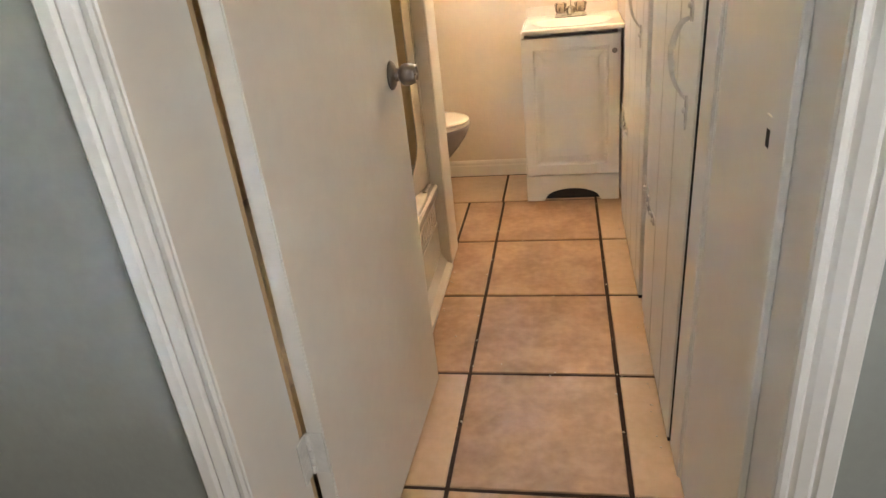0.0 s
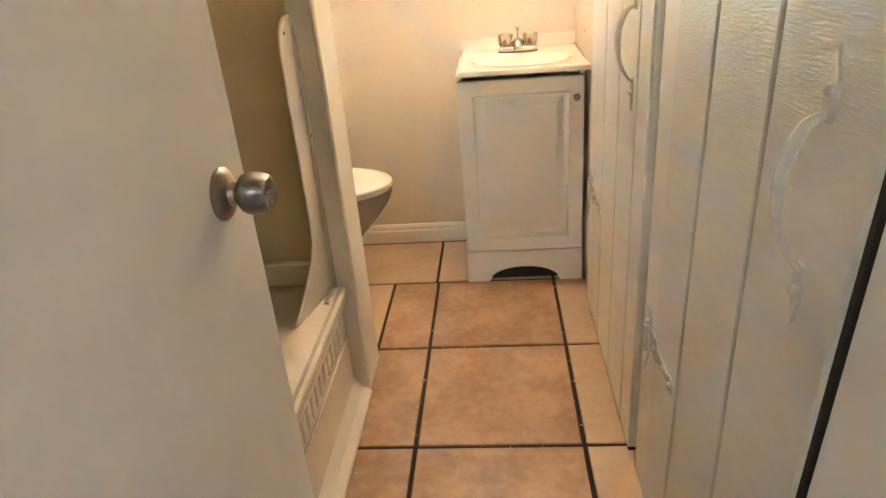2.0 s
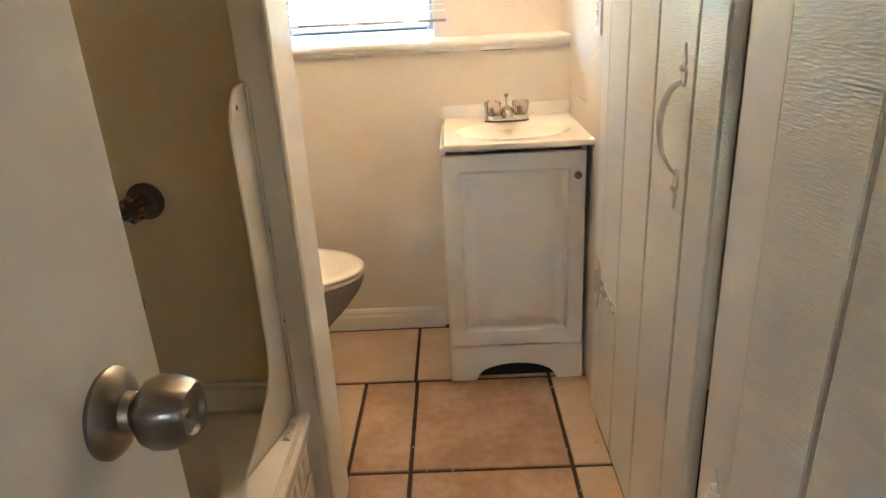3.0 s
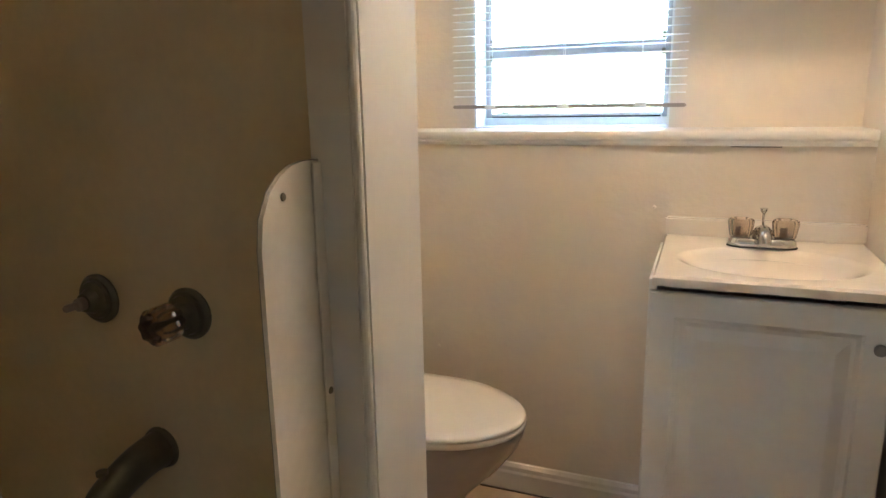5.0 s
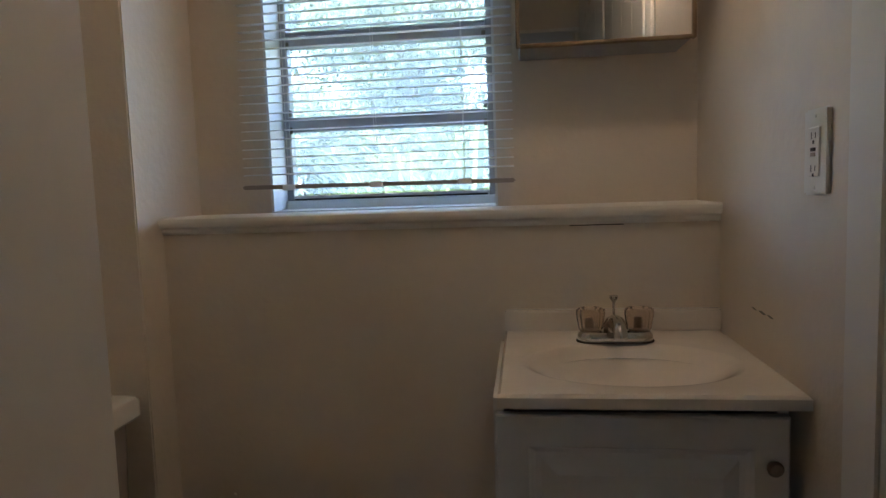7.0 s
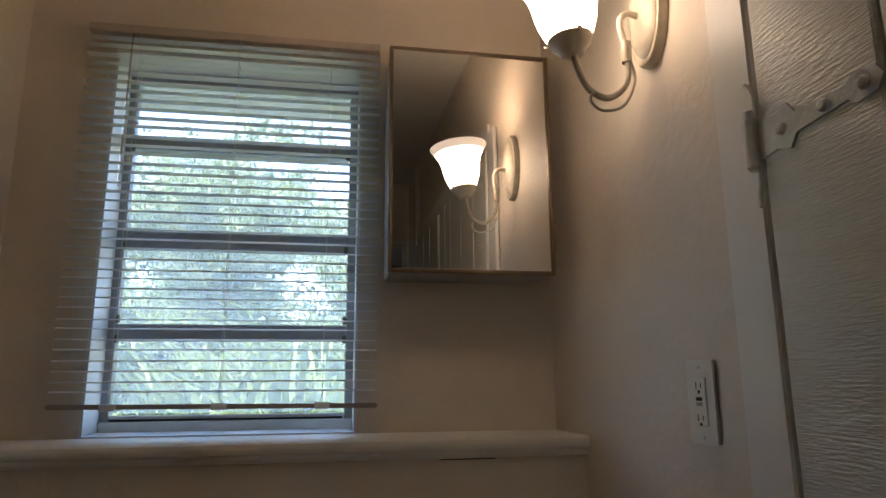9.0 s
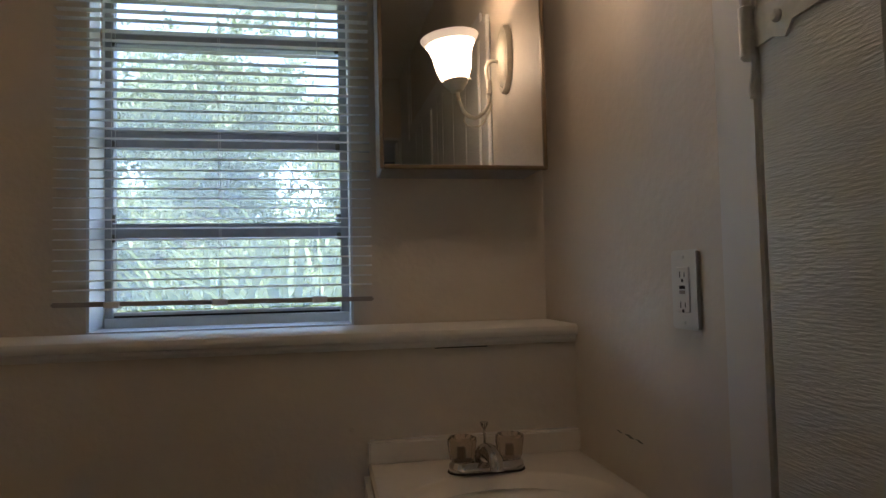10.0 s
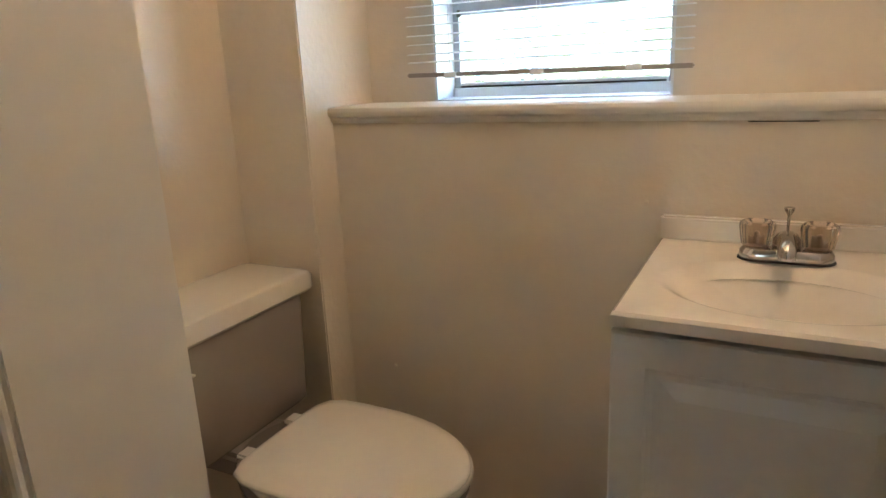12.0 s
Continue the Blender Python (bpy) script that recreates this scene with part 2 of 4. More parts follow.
def tube(bm, pts, radii, seg=10, flat=1.0):
    pts = [Vector(p) for p in pts]
    if not hasattr(radii, "__len__"):
        radii = [radii] * len(pts)
    side = None
    rings = []
    for i, p in enumerate(pts):
        d = (pts[min(i + 1, len(pts) - 1)] - pts[max(i - 1, 0)]).normalized()
        if side is None:
            side = d.orthogonal().normalized()
        side = (side - d * side.dot(d)).normalized()
        up = d.cross(side)
        rings.append([p + radii[i] * (math.cos(2 * math.pi * k / seg) * side + flat * math.sin(2 * math.pi * k / seg) * up)
                      for k in range(seg)])
    loft(bm, rings)
    return bm


def smooth_path(pts, n=8):
    """Catmull-Rom points through the given ones."""
    pts = [Vector(p) for p in pts]
    out = []
    for i in range(len(pts) - 1):
        p0, p1, p2, p3 = pts[max(i - 1, 0)], pts[i], pts[i + 1], pts[min(i + 2, len(pts) - 1)]
        for k in range(n):
            t = k / n
            out.append(0.5 * (2 * p1 + (p2 - p0) * t + (2 * p0 - 5 * p1 + 4 * p2 - p3) * t * t + (3 * p1 - p0 - 3 * p2 + p3) * t ** 3))
    return out + [pts[-1]]


def prism(bm, outline, axis, a, b, bevel=0.0):
    """Extrudes an outline in the two other axes from a to b along the axis."""
    def at(u, v, w):
        return Vector({"x": (w, u, v), "y": (u, w, v), "z": (u, v, w)}[axis])
    r0 = [bm.verts.new(at(u, v, a)) for u, v in outline]
    r1 = [bm.verts.new(at(u, v, b)) for u, v in outline]
    f0, f1 = bm.faces.new(r0), bm.faces.new(r1[::-1])
    for i in range(len(r0)):
        j = (i + 1) % len(r0)
        bm.faces.new((r0[i], r1[i], r1[j], r0[j]))
    if bevel:
        bmesh.ops.bevel(bm, geom=list({e for f in (f0, f1) for e in f.edges}), offset=bevel, segments=2, affect="EDGES")
    return bm


def mould(bm, profile, axis, a, b):
    """A moulding: the profile of two coordinates swept straight along an axis."""
    return prism(bm, profile, axis, a, b)


# ---------------------------------------------------------------- plan
XR, XJOG, XALC, XTUB = 0.022, -1.185, -1.41, -1.51      # right wall, ledge end, alcove back, tub back
YIN, YHALL, YWET, YLOW, YUP = 0.44, 0.268, 2.0, 3.035, 3.215
ZC, ZLEDGE = 2.42, 1.076
WX0, WX1, WZ0, WZ1 = -0.998, -0.435, 1.0775, 1.942        # window opening
DX0, DX1, DZ = -0.70, 0.0, 2.03                          # doorway

# ---------------------------------------------------------------- walls, ceiling
structure("ceiling", boxes((-1.65, 0.75, YHALL + 0.02, 3.33, ZC, ZC + 0.1)), CEIL, "plain cream painted bathroom ceiling", "ceiling")
structure("wall_north_lower", boxes((XJOG, XR + 0.1, YLOW, YUP + 0.11, 0, ZLEDGE - 0.004)), WALL,
          "cream painted half wall under the window ledge", "wall")
structure("wall_north_upper", boxes(
    (XJOG, WX0, YUP, YUP + 0.11, ZLEDGE - 0.004, ZC), (WX1, XR + 0.1, YUP, YUP + 0.11, ZLEDGE - 0.004, ZC),
    (WX0, WX1, YUP, YUP + 0.11, ZLEDGE - 0.004, WZ0), (WX0, WX1, YUP, YUP + 0.11, WZ1, ZC)), WALL,
    "cream painted wall round the bathroom window", "wall")
structure("pilaster", boxes((-1.65, XJOG, 2.935, YUP + 0.11, 0, ZC), bevel=0.003, seg=2), WALL, "cream painted chase beside the toilet", "wall")
structure("wall_west_alcove", boxes((-1.65, XALC, 2.125, 2.935, 0, ZC)), WALL, "cream painted wall behind the toilet tank", "wall")
structure("wall_west_tub", boxes((-1.65, XTUB, YIN, YWET, 0, ZC)), SURROUND, "tan panelled wall along the bathtub", "wall")
structure("wall_partition", boxes((-1.65, -0.7145, YWET, 2.125, 0, ZC), bevel=0.002), WALL,
          "partition wall between bathtub and toilet", "wall")
structure("tub_surround_panel", boxes((XTUB, -0.776, YWET - 0.006, YWET - 0.001, 0.43, ZC - 0.25), bevel=0.002), SURROUND,
          "tan smooth bath surround panel with the taps", "wall panel")
structure("tub_end_panel", boxes((XTUB, -0.79, YIN + 0.001, YIN + 0.006, 0.43, ZC - 0.25), bevel=0.002), SURROUND,
          "tan smooth bath surround panel behind the door", "wall panel")
# end post of the partition: facing board, corner bead, end board
post = thing("trim_post", "white painted boards capping the partition end", "trim", (-0.72, 2.0, 0), kind="structure")
part("facing_board", boxes((-0.774, -0.7145, 1.961, YWET - 0.007, 0, ZC), bevel=0.003, seg=2), TRIM, post)
part("corner_bead", mould(bmesh.new(), [(-0.7125 + 0.006 * math.cos(a), 1.966 + 0.006 * math.sin(a)) for a in
                                       [k * math.pi / 6 for k in range(12)]], "z", 0, ZC), TRIM, post)
part("end_board", boxes((-0.7140, -0.708, 1.9725, 2.133, 0, ZC), bevel=0.003, seg=2), TRIM, post)

structure("wall_south", boxes((-1.65, DX0 - 0.02, YHALL, YIN, 0, ZC), (DX1 + 0.02, 0.75, YHALL, YIN, 0, ZC),
                              (DX0 - 0.02, DX1 + 0.02, YHALL, YIN, DZ + 0.02, ZC)), WALL, "wall with the bathroom doorway", "wall")
structure("wall_east_near", boxes((0.0185, 0.748, YIN, 0.862, 0, ZC)), TRIM, "white painted boarding beside the closet door", "wall")
_sb = boxes((0.010, 0.75, 0.842, 0.965, 0, ZC), bevel=0.006, seg=3)
for _v in _sb.verts:
    _v.co.y += _v.co.z * (-0.072 if _v.co.y > 0.9 else -0.058)
structure("closet_side_board", _sb, TRIM, "white rounded board along the closet opening", "trim")
structure("wall_east_far", boxes((XR, 0.75, 2.487, YUP + 0.11, 0, ZC)), WALL, "cream textured wall beside the washbasin", "wall")
# black colour stands in for the closet's inner shade, seen through door gaps
structure("closet_back", boxes((0.55, 0.746, 0.80, 2.487, 0, ZC)), BLACK, "closet back wall blackened as the unlit interior", "wall")
structure("closet_header", boxes((XR, 0.10, 0.815, 2.487, 1.965, ZC)), WALL, "cream wall above the closet doors", "wall")

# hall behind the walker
# out-of-view panel that keeps sky light out of the side lamp's opening
structure("hall_sky_blocker", boxes((0.752, 0.78, -1.25, -0.25, 0.4, 1.9), bevel=0.004), TRIM, "unseen panel added to block sky behind the side lamp", "shutter")
structure("hall_wall_west", boxes((-1.65, -1.5, -2.55, YHALL, 0, ZC)), WALL_HALL, "plain grey hall wall", "wall")
# opening made for the added side lamp
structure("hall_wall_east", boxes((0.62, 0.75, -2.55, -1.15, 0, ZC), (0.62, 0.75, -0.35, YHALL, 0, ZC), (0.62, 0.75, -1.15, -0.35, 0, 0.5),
                                  (0.62, 0.75, -1.15, -0.35, 1.8, ZC)), WALL_HALL, "plain grey hall wall with an opening for the side lamp", "wall")
structure("hall_wall_south", boxes((-1.5, -0.85, -2.55, -2.4, 0, ZC), (-0.55, 0.62, -2.55, -2.4, 0, ZC),
                                   (-0.85, -0.55, -2.55, -2.4, 0, 1.4), (-0.85, -0.55, -2.55, -2.4, 1.6, ZC)), WALL_HALL,
          "plain grey hall wall with a window opening", "wall")
structure("hall_wall_face", boxes((-1.5, DX0 - 0.02, YHALL - 0.012, YHALL - 0.001, 0, ZC), (DX1 + 0.02, 0.62, YHALL - 0.012, YHALL - 0.001, 0, ZC),
                                  (DX0 - 0.02, DX1 + 0.02, YHALL - 0.012, YHALL - 0.001, DZ + 0.02, ZC)), WALL_HALL,
          "grey painted hall side of the doorway wall", "wall")
structure("hall_floor", boxes((-1.65, 0.75, -2.55, YHALL, -0.08, -0.004)), HALLFLOOR, "plain brown hall floor", "floor")
structure("hall_ceiling", boxes((-1.65, 0.75, -2.55, YHALL + 0.02, ZC, ZC + 0.1)), CEIL, "plain hall ceiling", "ceiling")

# ledge
ledge = thing("window_ledge", "white painted wooden ledge board under the window", "ledge", (-0.6, 3.1, ZLEDGE), kind="structure")
part("ledge_board", mould(bmesh.new(), [(3.024, 1.052), (3.018, 1.055), (3.0155, 1.061), (3.0155, 1.067), (3.018, 1.073), (3.024, ZLEDGE), (YUP - 0.001, ZLEDGE),
                                       (YUP - 0.001, 1.052)], "x", XJOG + 0.001, XR - 0.001), TRIM, ledge, "", True)
part("apron_moulding", mould(bmesh.new(), [(YLOW - 0.001, 1.0515), (3.026, 1.0515), (3.0255, 1.046), (3.029, 1.040), (YLOW - 0.001, 1.038)],
                            "x", XJOG + 0.001, XR - 0.001), TRIM, ledge)
part("dark_crack", boxes((-0.28, -0.17, 3.0335, 3.0352, 1.0350, 1.0368)), BLACK, ledge)

# baseboards
def baseboard(name, axis, a, b, face, sign, label):
    pr = [(face, 0.0), (face + sign * 0.016, 0.0), (face + sign * 0.016, 0.055), (face + sign * 0.012, 0.062), (face + sign * 0.012, 0.074),
          (face + sign * 0.006, 0.084), (face, 0.086)]
    structure(name, mould(bmesh.new(), pr, axis, a, b), TRIM, label, "baseboard")


baseboard("baseboard_north", "x", XJOG + 0.001, -0.452, YLOW - 0.0005, -1, "white stepped wooden baseboard")
baseboard("baseboard_alcove", "y", 2.127, 2.934, XALC + 0.0005, 1, "white stepped wooden baseboard")

# doorway lining
jamb = thing("door_frame", "white painted door jambs with moulded casing", "door frame", (-0.35, 0.35, 0), kind="structure")
part("jamb_left", boxes((DX0 - 0.0195, DX0, 0.250, 0.422, 0, DZ), bevel=0.002), TRIM, jamb)
part("bare_rabbet", boxes((DX0 - 0.0195, DX0 - 0.0012, 0.4222, 0.4355, 0, DZ), bevel=0.001), RAWWOOD, jamb, "unpainted tan wood strip")
part("jamb_right", boxes((DX1, DX1 + 0.0195, 0.250, 0.445, 0, DZ), bevel=0.002), TRIM, jamb)
part("head_jamb", boxes((DX0 - 0.0195, DX1 + 0.0195, 0.250, 0.445, DZ + 0.0005, DZ + 0.0195), bevel=0.002), TRIM, jamb)
part("door_stop", boxes((DX1 - 0.011, DX1 - 0.0005, 0.335, 0.392, 0, DZ - 0.001), bevel=0.002), TRIM, jamb)


def casing_profile(x_in, sign, w):
    """Clamshell casing seen from above: (x, y) outline."""
    y0 = 0.2555
    k = w / 0.09
    return [(x_in, y0), (x_in, y0 - 0.010), (x_in + sign * 0.006 * k, y0 - 0.013), (x_in + sign * 0.016 * k, y0 - 0.012),
            (x_in + sign * 0.022 * k, y0 - 0.008), (x_in + sign * 0.030 * k, y0 - 0.013), (x_in + sign * 0.048 * k, y0 - 0.017),
            (x_in + sign * 0.056 * k, y0 - 0.013), (x_in + sign * 0.062 * k, y0 - 0.018), (x_in + sign * 0.083 * k, y0 - 0.020),
            (x_in + sign * 0.088 * k, y0 - 0.017), (x_in + sign * 0.090 * k, y0)]


part("casing_left", mould(bmesh.new(), casing_profile(DX0 - 0.002, -1, 0.062), "z", 0, DZ + 0.08), TRIM, jamb)
part("casing_right", mould(bmesh.new(), casing_profile(DX1 + 0.002, 1, 0.062), "z", 0, DZ + 0.08), TRIM, jamb)
part("casing_head", boxes((DX0 - 0.003, DX1 + 0.003, 0.238, 0.2555, DZ + 0.004, DZ + 0.08), bevel=0.004), TRIM, jamb)
part("strike_plate", boxes((DX1 - 0.0015, DX1 + 0.002, 0.412, 0.442, 0.952, 1.010), bevel=0.0006), TRIM, jamb, "painted-over metal strike plate")
part("latch_hole", boxes((DX1 - 0.0022, DX1 - 0.0004, 0.421, 0.434, 0.972, 0.994)), BLACK, jamb, "dark open latch hole")

# ---------------------------------------------------------------- entry door, open against the tub
door = thing("door", "flush white painted door standing open with nickel knob", "door", (-0.675, 0.437, 0))
dm = pose(-0.663, 0.437, 0, 0, 0, -2.0)      # local x: out of the visible face, local y: along the leaf


def xf(bm, m):
    bmesh.ops.transform(bm, matrix=m, verts=bm.verts)
    return bm


part("leaf", xf(boxes((-0.033, 0, 0, 0.765, 0.012, 2.02), bevel=0.0025, seg=2), dm), DOORP, door)
KN = dm @ pose(0, 0.69, 0.952, 0, 90, 0)
part("rosette", lathe(bmesh.new(), [(0.0335, 0.0), (0.0335, 0.003), (0.031, 0.006), (0.024, 0.010), (0.0155, 0.013), (0.014, 0.02)], KN, 36), NICKEL, door,
     "satin nickel rose", True)
bm = bmesh.new()
knob_rings = []
for r, z, dp in ((0.0115, 0.014, 0), (0.0115, 0.022, 0), (0.0175, 0.024, 0), (0.0240, 0.029, 0.01), (0.0268, 0.036, 0.03), (0.0266, 0.045, 0.06), (0.0250, 0.053, 0.095),
                 (0.0228, 0.0595, 0.10), (0.0200, 0.062, 0.06), (0.0165, 0.0615, 0.0), (0.0150, 0.058, 0), (0.004, 0.0575, 0)):
    knob_rings.append([KN @ Vector((r * (1 - dp * (0.5 + 0.5 * math.cos(4 * 2 * math.pi * i / 64)) ** 2) * math.cos(2 * math.pi * i / 64),
                                    r * (1 - dp * (0.5 + 0.5 * math.cos(4 * 2 * math.pi * i / 64)) ** 2) * math.sin(2 * math.pi * i / 64), z)) for i in range(64)])
loft(bm, knob_rings)
knob = part("knob", bm, NICKEL, door, "scalloped satin nickel knob", True)
part("turn_button", xf(boxes((-0.0012, 0.0012, -0.007, 0.007, 0.0570, 0.0610), bevel=0.0005), KN), OLDMETAL, knob)
KB = dm @ pose(-0.033, 0.69, 0.952, 0, -90, 0)
part("back_knob", lathe(bmesh.new(), [(0.0335, 0.0), (0.031, 0.006), (0.0155, 0.012), (0.0115, 0.024), (0.024, 0.034), (0.0265, 0.048), (0.02, 0.058), (0.004, 0.06)],
                        KB, 28), NICKEL, door, "satin nickel knob", True)
part("edge_latch", xf(boxes((-0.026, -0.007, 0.7652, 0.7662, 0.93, 0.975)), dm), NICKEL, door)
for z in (0.44, 1.80):
    h = part("hinge", xf(boxes((-0.030, -0.002, -0.003, -0.0002, z - 0.045, z + 0.045), bevel=0.0006), dm), IRONW, door, "painted-over butt hinge")
    part("hinge_leaf", boxes((DX0 + 0.0004, DX0 + 0.0035, 0.400, 0.431, z - 0.045, z + 0.045), bevel=0.0006), IRONW, h)
    bmk = bmesh.new()
    for k in range(5):
        lathe(bmk, [(0.0045, 0), (0.0055, 0.0008), (0.0055, 0.0162), (0.0045, 0.017)], pose(-0.694, 0.4345, z - 0.045 + 0.018 * k), 12)
    part("knuckles", bmk, IRONW, h, "", True)

# ---------------------------------------------------------------- closet doors
def lean(bm, k):
    """Shears a piece along the wall, so that its upright edges run out of plumb."""
    for v in bm.verts:
        v.co.y += v.co.z * k
    return bm


def closet_door(y0, y1, z0, z1, cuts, leans, handle_y, hinge_y, hinge_zs, label, near_up):
    d = thing("closet_door", label, "closet door", (0.015, (y0 + y1) / 2, z0), "closet doors")
    ys = [y0] + cuts + [y1]
    for (a, la), (b, lb) in zip(zip(ys, leans), zip(ys[1:], leans[1:])):
        bm = bmesh.new()
        g = 0.0025
        # plank with bevelled long edges, so that joints read as grooves
        prism(bm, [(0.004, a + g + 0.005), (0.0055, a + g + 0.002), (0.009, a + g), (0.030, a + g), (0.030, b - g), (0.009, b - g), (0.0055, b - g - 0.002), (0.004, b - g - 0.005)], "z", z0, z1)
        for v in bm.verts:
            v.co.y += v.co.z * (la if v.co.y < (a + b) / 2 else lb)
        part("plank", bm, PLANK, d)
    part("backing", boxes((0.0302, 0.036, y0 + 0.016, y1 - 0.004, z0 + 0.01, z1 - 0.01)), PLANK, d)
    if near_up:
        # dark strip painted in as the shade of the gap beside the door
        part("gap_shade_strip", lean(boxes((0.0085, 0.030, y0 - 0.005, y0 + 0.0028, z0, z1)), leans[0]), DARKEDGE, d, "near-black strip standing in for the shaded door gap")
    # wrought pull handle with pointed ends
    hz1 = 1.093 if near_up else 1.108
    hd = part("handle", tube(bmesh.new(), smooth_path([(0.001, handle_y, hz1 - 0.045), (-0.016, handle_y, hz1 - 0.055), (-0.028, handle_y - 0.002, hz1 - 0.082), (-0.033, handle_y - 0.002, hz1 - 0.115),
                                           (-0.026, handle_y, hz1 - 0.16), (-0.011, handle_y, hz1 - 0.190), (0.001, handle_y, hz1 - 0.205)], 6),
                              [0.0034 + 0.0036 * math.sin(math.pi * min(1, k / 30) ** 0.8) for k in range(37)], 10, 0.45), IRONW, d, "white-painted wrought iron pull", True)
    for zc, s in ((hz1 - 0.035, 1), (hz1 - 0.215, -1)):
        pl = bmesh.new()
        out = [(handle_y + u, zc + s * v) for u, v in ((-0.006, -0.018), (-0.011, -0.006), (-0.012, 0.006), (-0.007, 0.017), (-0.009, 0.024), (-0.004, 0.036), (0.0, 0.052),
                                                      (0.004, 0.036), (0.009, 0.024), (0.007, 0.017), (0.012, 0.006), (0.011, -0.006), (0.006, -0.018))]
        prism(pl, out, "x", 0.0005, 0.0045)
        part("end_plate", pl, IRONW, hd)
        part("bolt", lathe(bmesh.new(), [(0.0065, 0), (0.0065, 0.003), (0.004, 0.006), (0.001, 0.007)], pose(0.001, handle_y, zc + s * 0.012, 0, -90, 0), 10), IRONW, hd, "", True)
    for hz in hinge_zs:
        hg = part("strap_hinge", prism(bmesh.new(), [(hinge_y - u, hz + v) for u, v in ((0.0, 0.022), (0.03, 0.020), (0.05, 0.027), (0.062, 0.012), (0.135, 0.008), (0.145, 0.016), (0.172, 0.012),
                                                      (0.180, 0.0), (0.172, -0.012), (0.145, -0.016), (0.135, -0.008), (0.062, -0.012), (0.05, -0.027), (0.03, -0.020), (0.0, -0.022))],
                                       "x", 0.0005, 0.0042), IRONW, d, "white-painted strap hinge")
        part("barrel", lathe(bmesh.new(), [(0.006, -0.034), (0.009, -0.030), (0.0095, 0.028), (0.0075, 0.030), (0.0075, 0.040), (0.003, 0.042)],
                             pose(-0.002, hinge_y + 0.009, hz), 14), IRONW, hg, "", True)
        part("finial", tube(bmesh.new(), smooth_path([(0.002, hinge_y + 0.004, hz + 0.03), (-0.002, hinge_y - 0.002, hz + 0.05), (-0.004, hinge_y + 0.001, hz + 0.066), (-0.006, hinge_y + 0.007, hz + 0.074)], 4), 0.003, 8), IRONW, hg, "", True)
        part("finial", tube(bmesh.new(), smooth_path([(0.002, hinge_y + 0.004, hz - 0.03), (-0.002, hinge_y + 0.002, hz - 0.055), (-0.002, hinge_y + 0.006, hz - 0.068), (-0.003, hinge_y + 0.003, hz - 0.08)], 4), 0.003, 8), IRONW, hg, "", True)
        for u in (0.040, 0.105, 0.158):
            part("bolt", lathe(bmesh.new(), [(0.0075, 0), (0.0075, 0.003), (0.005, 0.006), (0.001, 0.007)], pose(0.001, hinge_y - u, hz, 0, -90, 0), 10), IRONW, hg, "", True)
    return d


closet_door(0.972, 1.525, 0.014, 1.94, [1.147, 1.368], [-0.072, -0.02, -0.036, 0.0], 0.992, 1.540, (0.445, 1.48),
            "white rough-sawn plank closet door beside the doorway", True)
closet_door(1.690, 2.394, 0.014, 1.94, [1.806, 2.008, 2.212], [0.0, 0.0, 0.0, 0.0, 0.0], 1.852, 2.390, (0.45, 1.460),
            "white rough-sawn plank closet door beside the washbasin", False)
structure("closet_stile", boxes((0.012, 0.06, 1.533, 1.645, 0, 1.965), bevel=0.002), TRIM, "white painted board between the closet doors", "trim")
structure("closet_casing", boxes((0.008, XR + 0.0, 2.404, 2.484, 0.0, 1.99), bevel=0.003), TRIM, "smooth white board beside the closet hinge", "trim")
structure("closet_stile_back", boxes((0.032, 0.06, 1.6455, 1.6895, 0, 1.965)), TRIM, "recessed white board between the closet doors", "trim")
structure("closet_top_rail", boxes((0.012, XR - 0.001, 0.84, 2.40, 1.95, 2.03), bevel=0.003), TRIM, "white board above the closet doors", "trim")
# near-black strip deepens the shade line below the doors
structure("under_door_shade_strip", boxes((0.0065, 0.03, 0.975, 1.525, -0.001, 0.012), (0.0065, 0.03, 1.695, 2.39, -0.001, 0.012)), DARKEDGE, "dark strip added as shade under the closet doors", "threshold")
# blackened like the back wall, for shade below the doors
structure("closet_floor", boxes((XR + 0.03, 0.55, 0.965, 2.487, -0.004, 0.02)), BLACK, "closet floor blackened as the unlit interior", "floor")

# ---------------------------------------------------------------- bathtub
tub = thing("bathtub", "white alcove bathtub with fluted front apron", "bathtub", (-1.12, 1.2, 0))
TX0, TX1, TY0, TY1, TZ = XTUB + 0.002, -0.738, YIN + 0.002, YWET - 0.007, 0.362


def oval_rect(cx, cy, hx, hy, n=2.6, seg=48):
    out = []
    for i in range(seg):
        a = 2 * math.pi * (i + 0.5) / seg
        c, s = math.cos(a), math.sin(a)
        k = (abs(c) ** n + abs(s) ** n) ** (-1 / n)
        out.append((cx + hx * k * c, cy + hy * k * s))
    return out


bm = bmesh.new()
cx, cy = (TX0 + TX1) / 2 - 0.01, (TY0 + TY1) / 2
def edge_ring(z, inset=0.0):
    ring = []
    for i in range(48):
        a = 2 * math.pi * (i + 0.5) / 48
        c, s = math.cos(a), math.sin(a)
        hx, hy = (TX1 - TX0) / 2 - inset, (TY1 - TY0) / 2 - inset
        k = min(hx / max(abs(c), 1e-6), hy / max(abs(s), 1e-6))
        ring.append(Vector(((TX0 + TX1) / 2 + k * c, cy + k * s, z)))
    return ring
rings = [edge_ring(TZ - 0.05), edge_ring(TZ - 0.008), edge_ring(TZ, 0.008)]
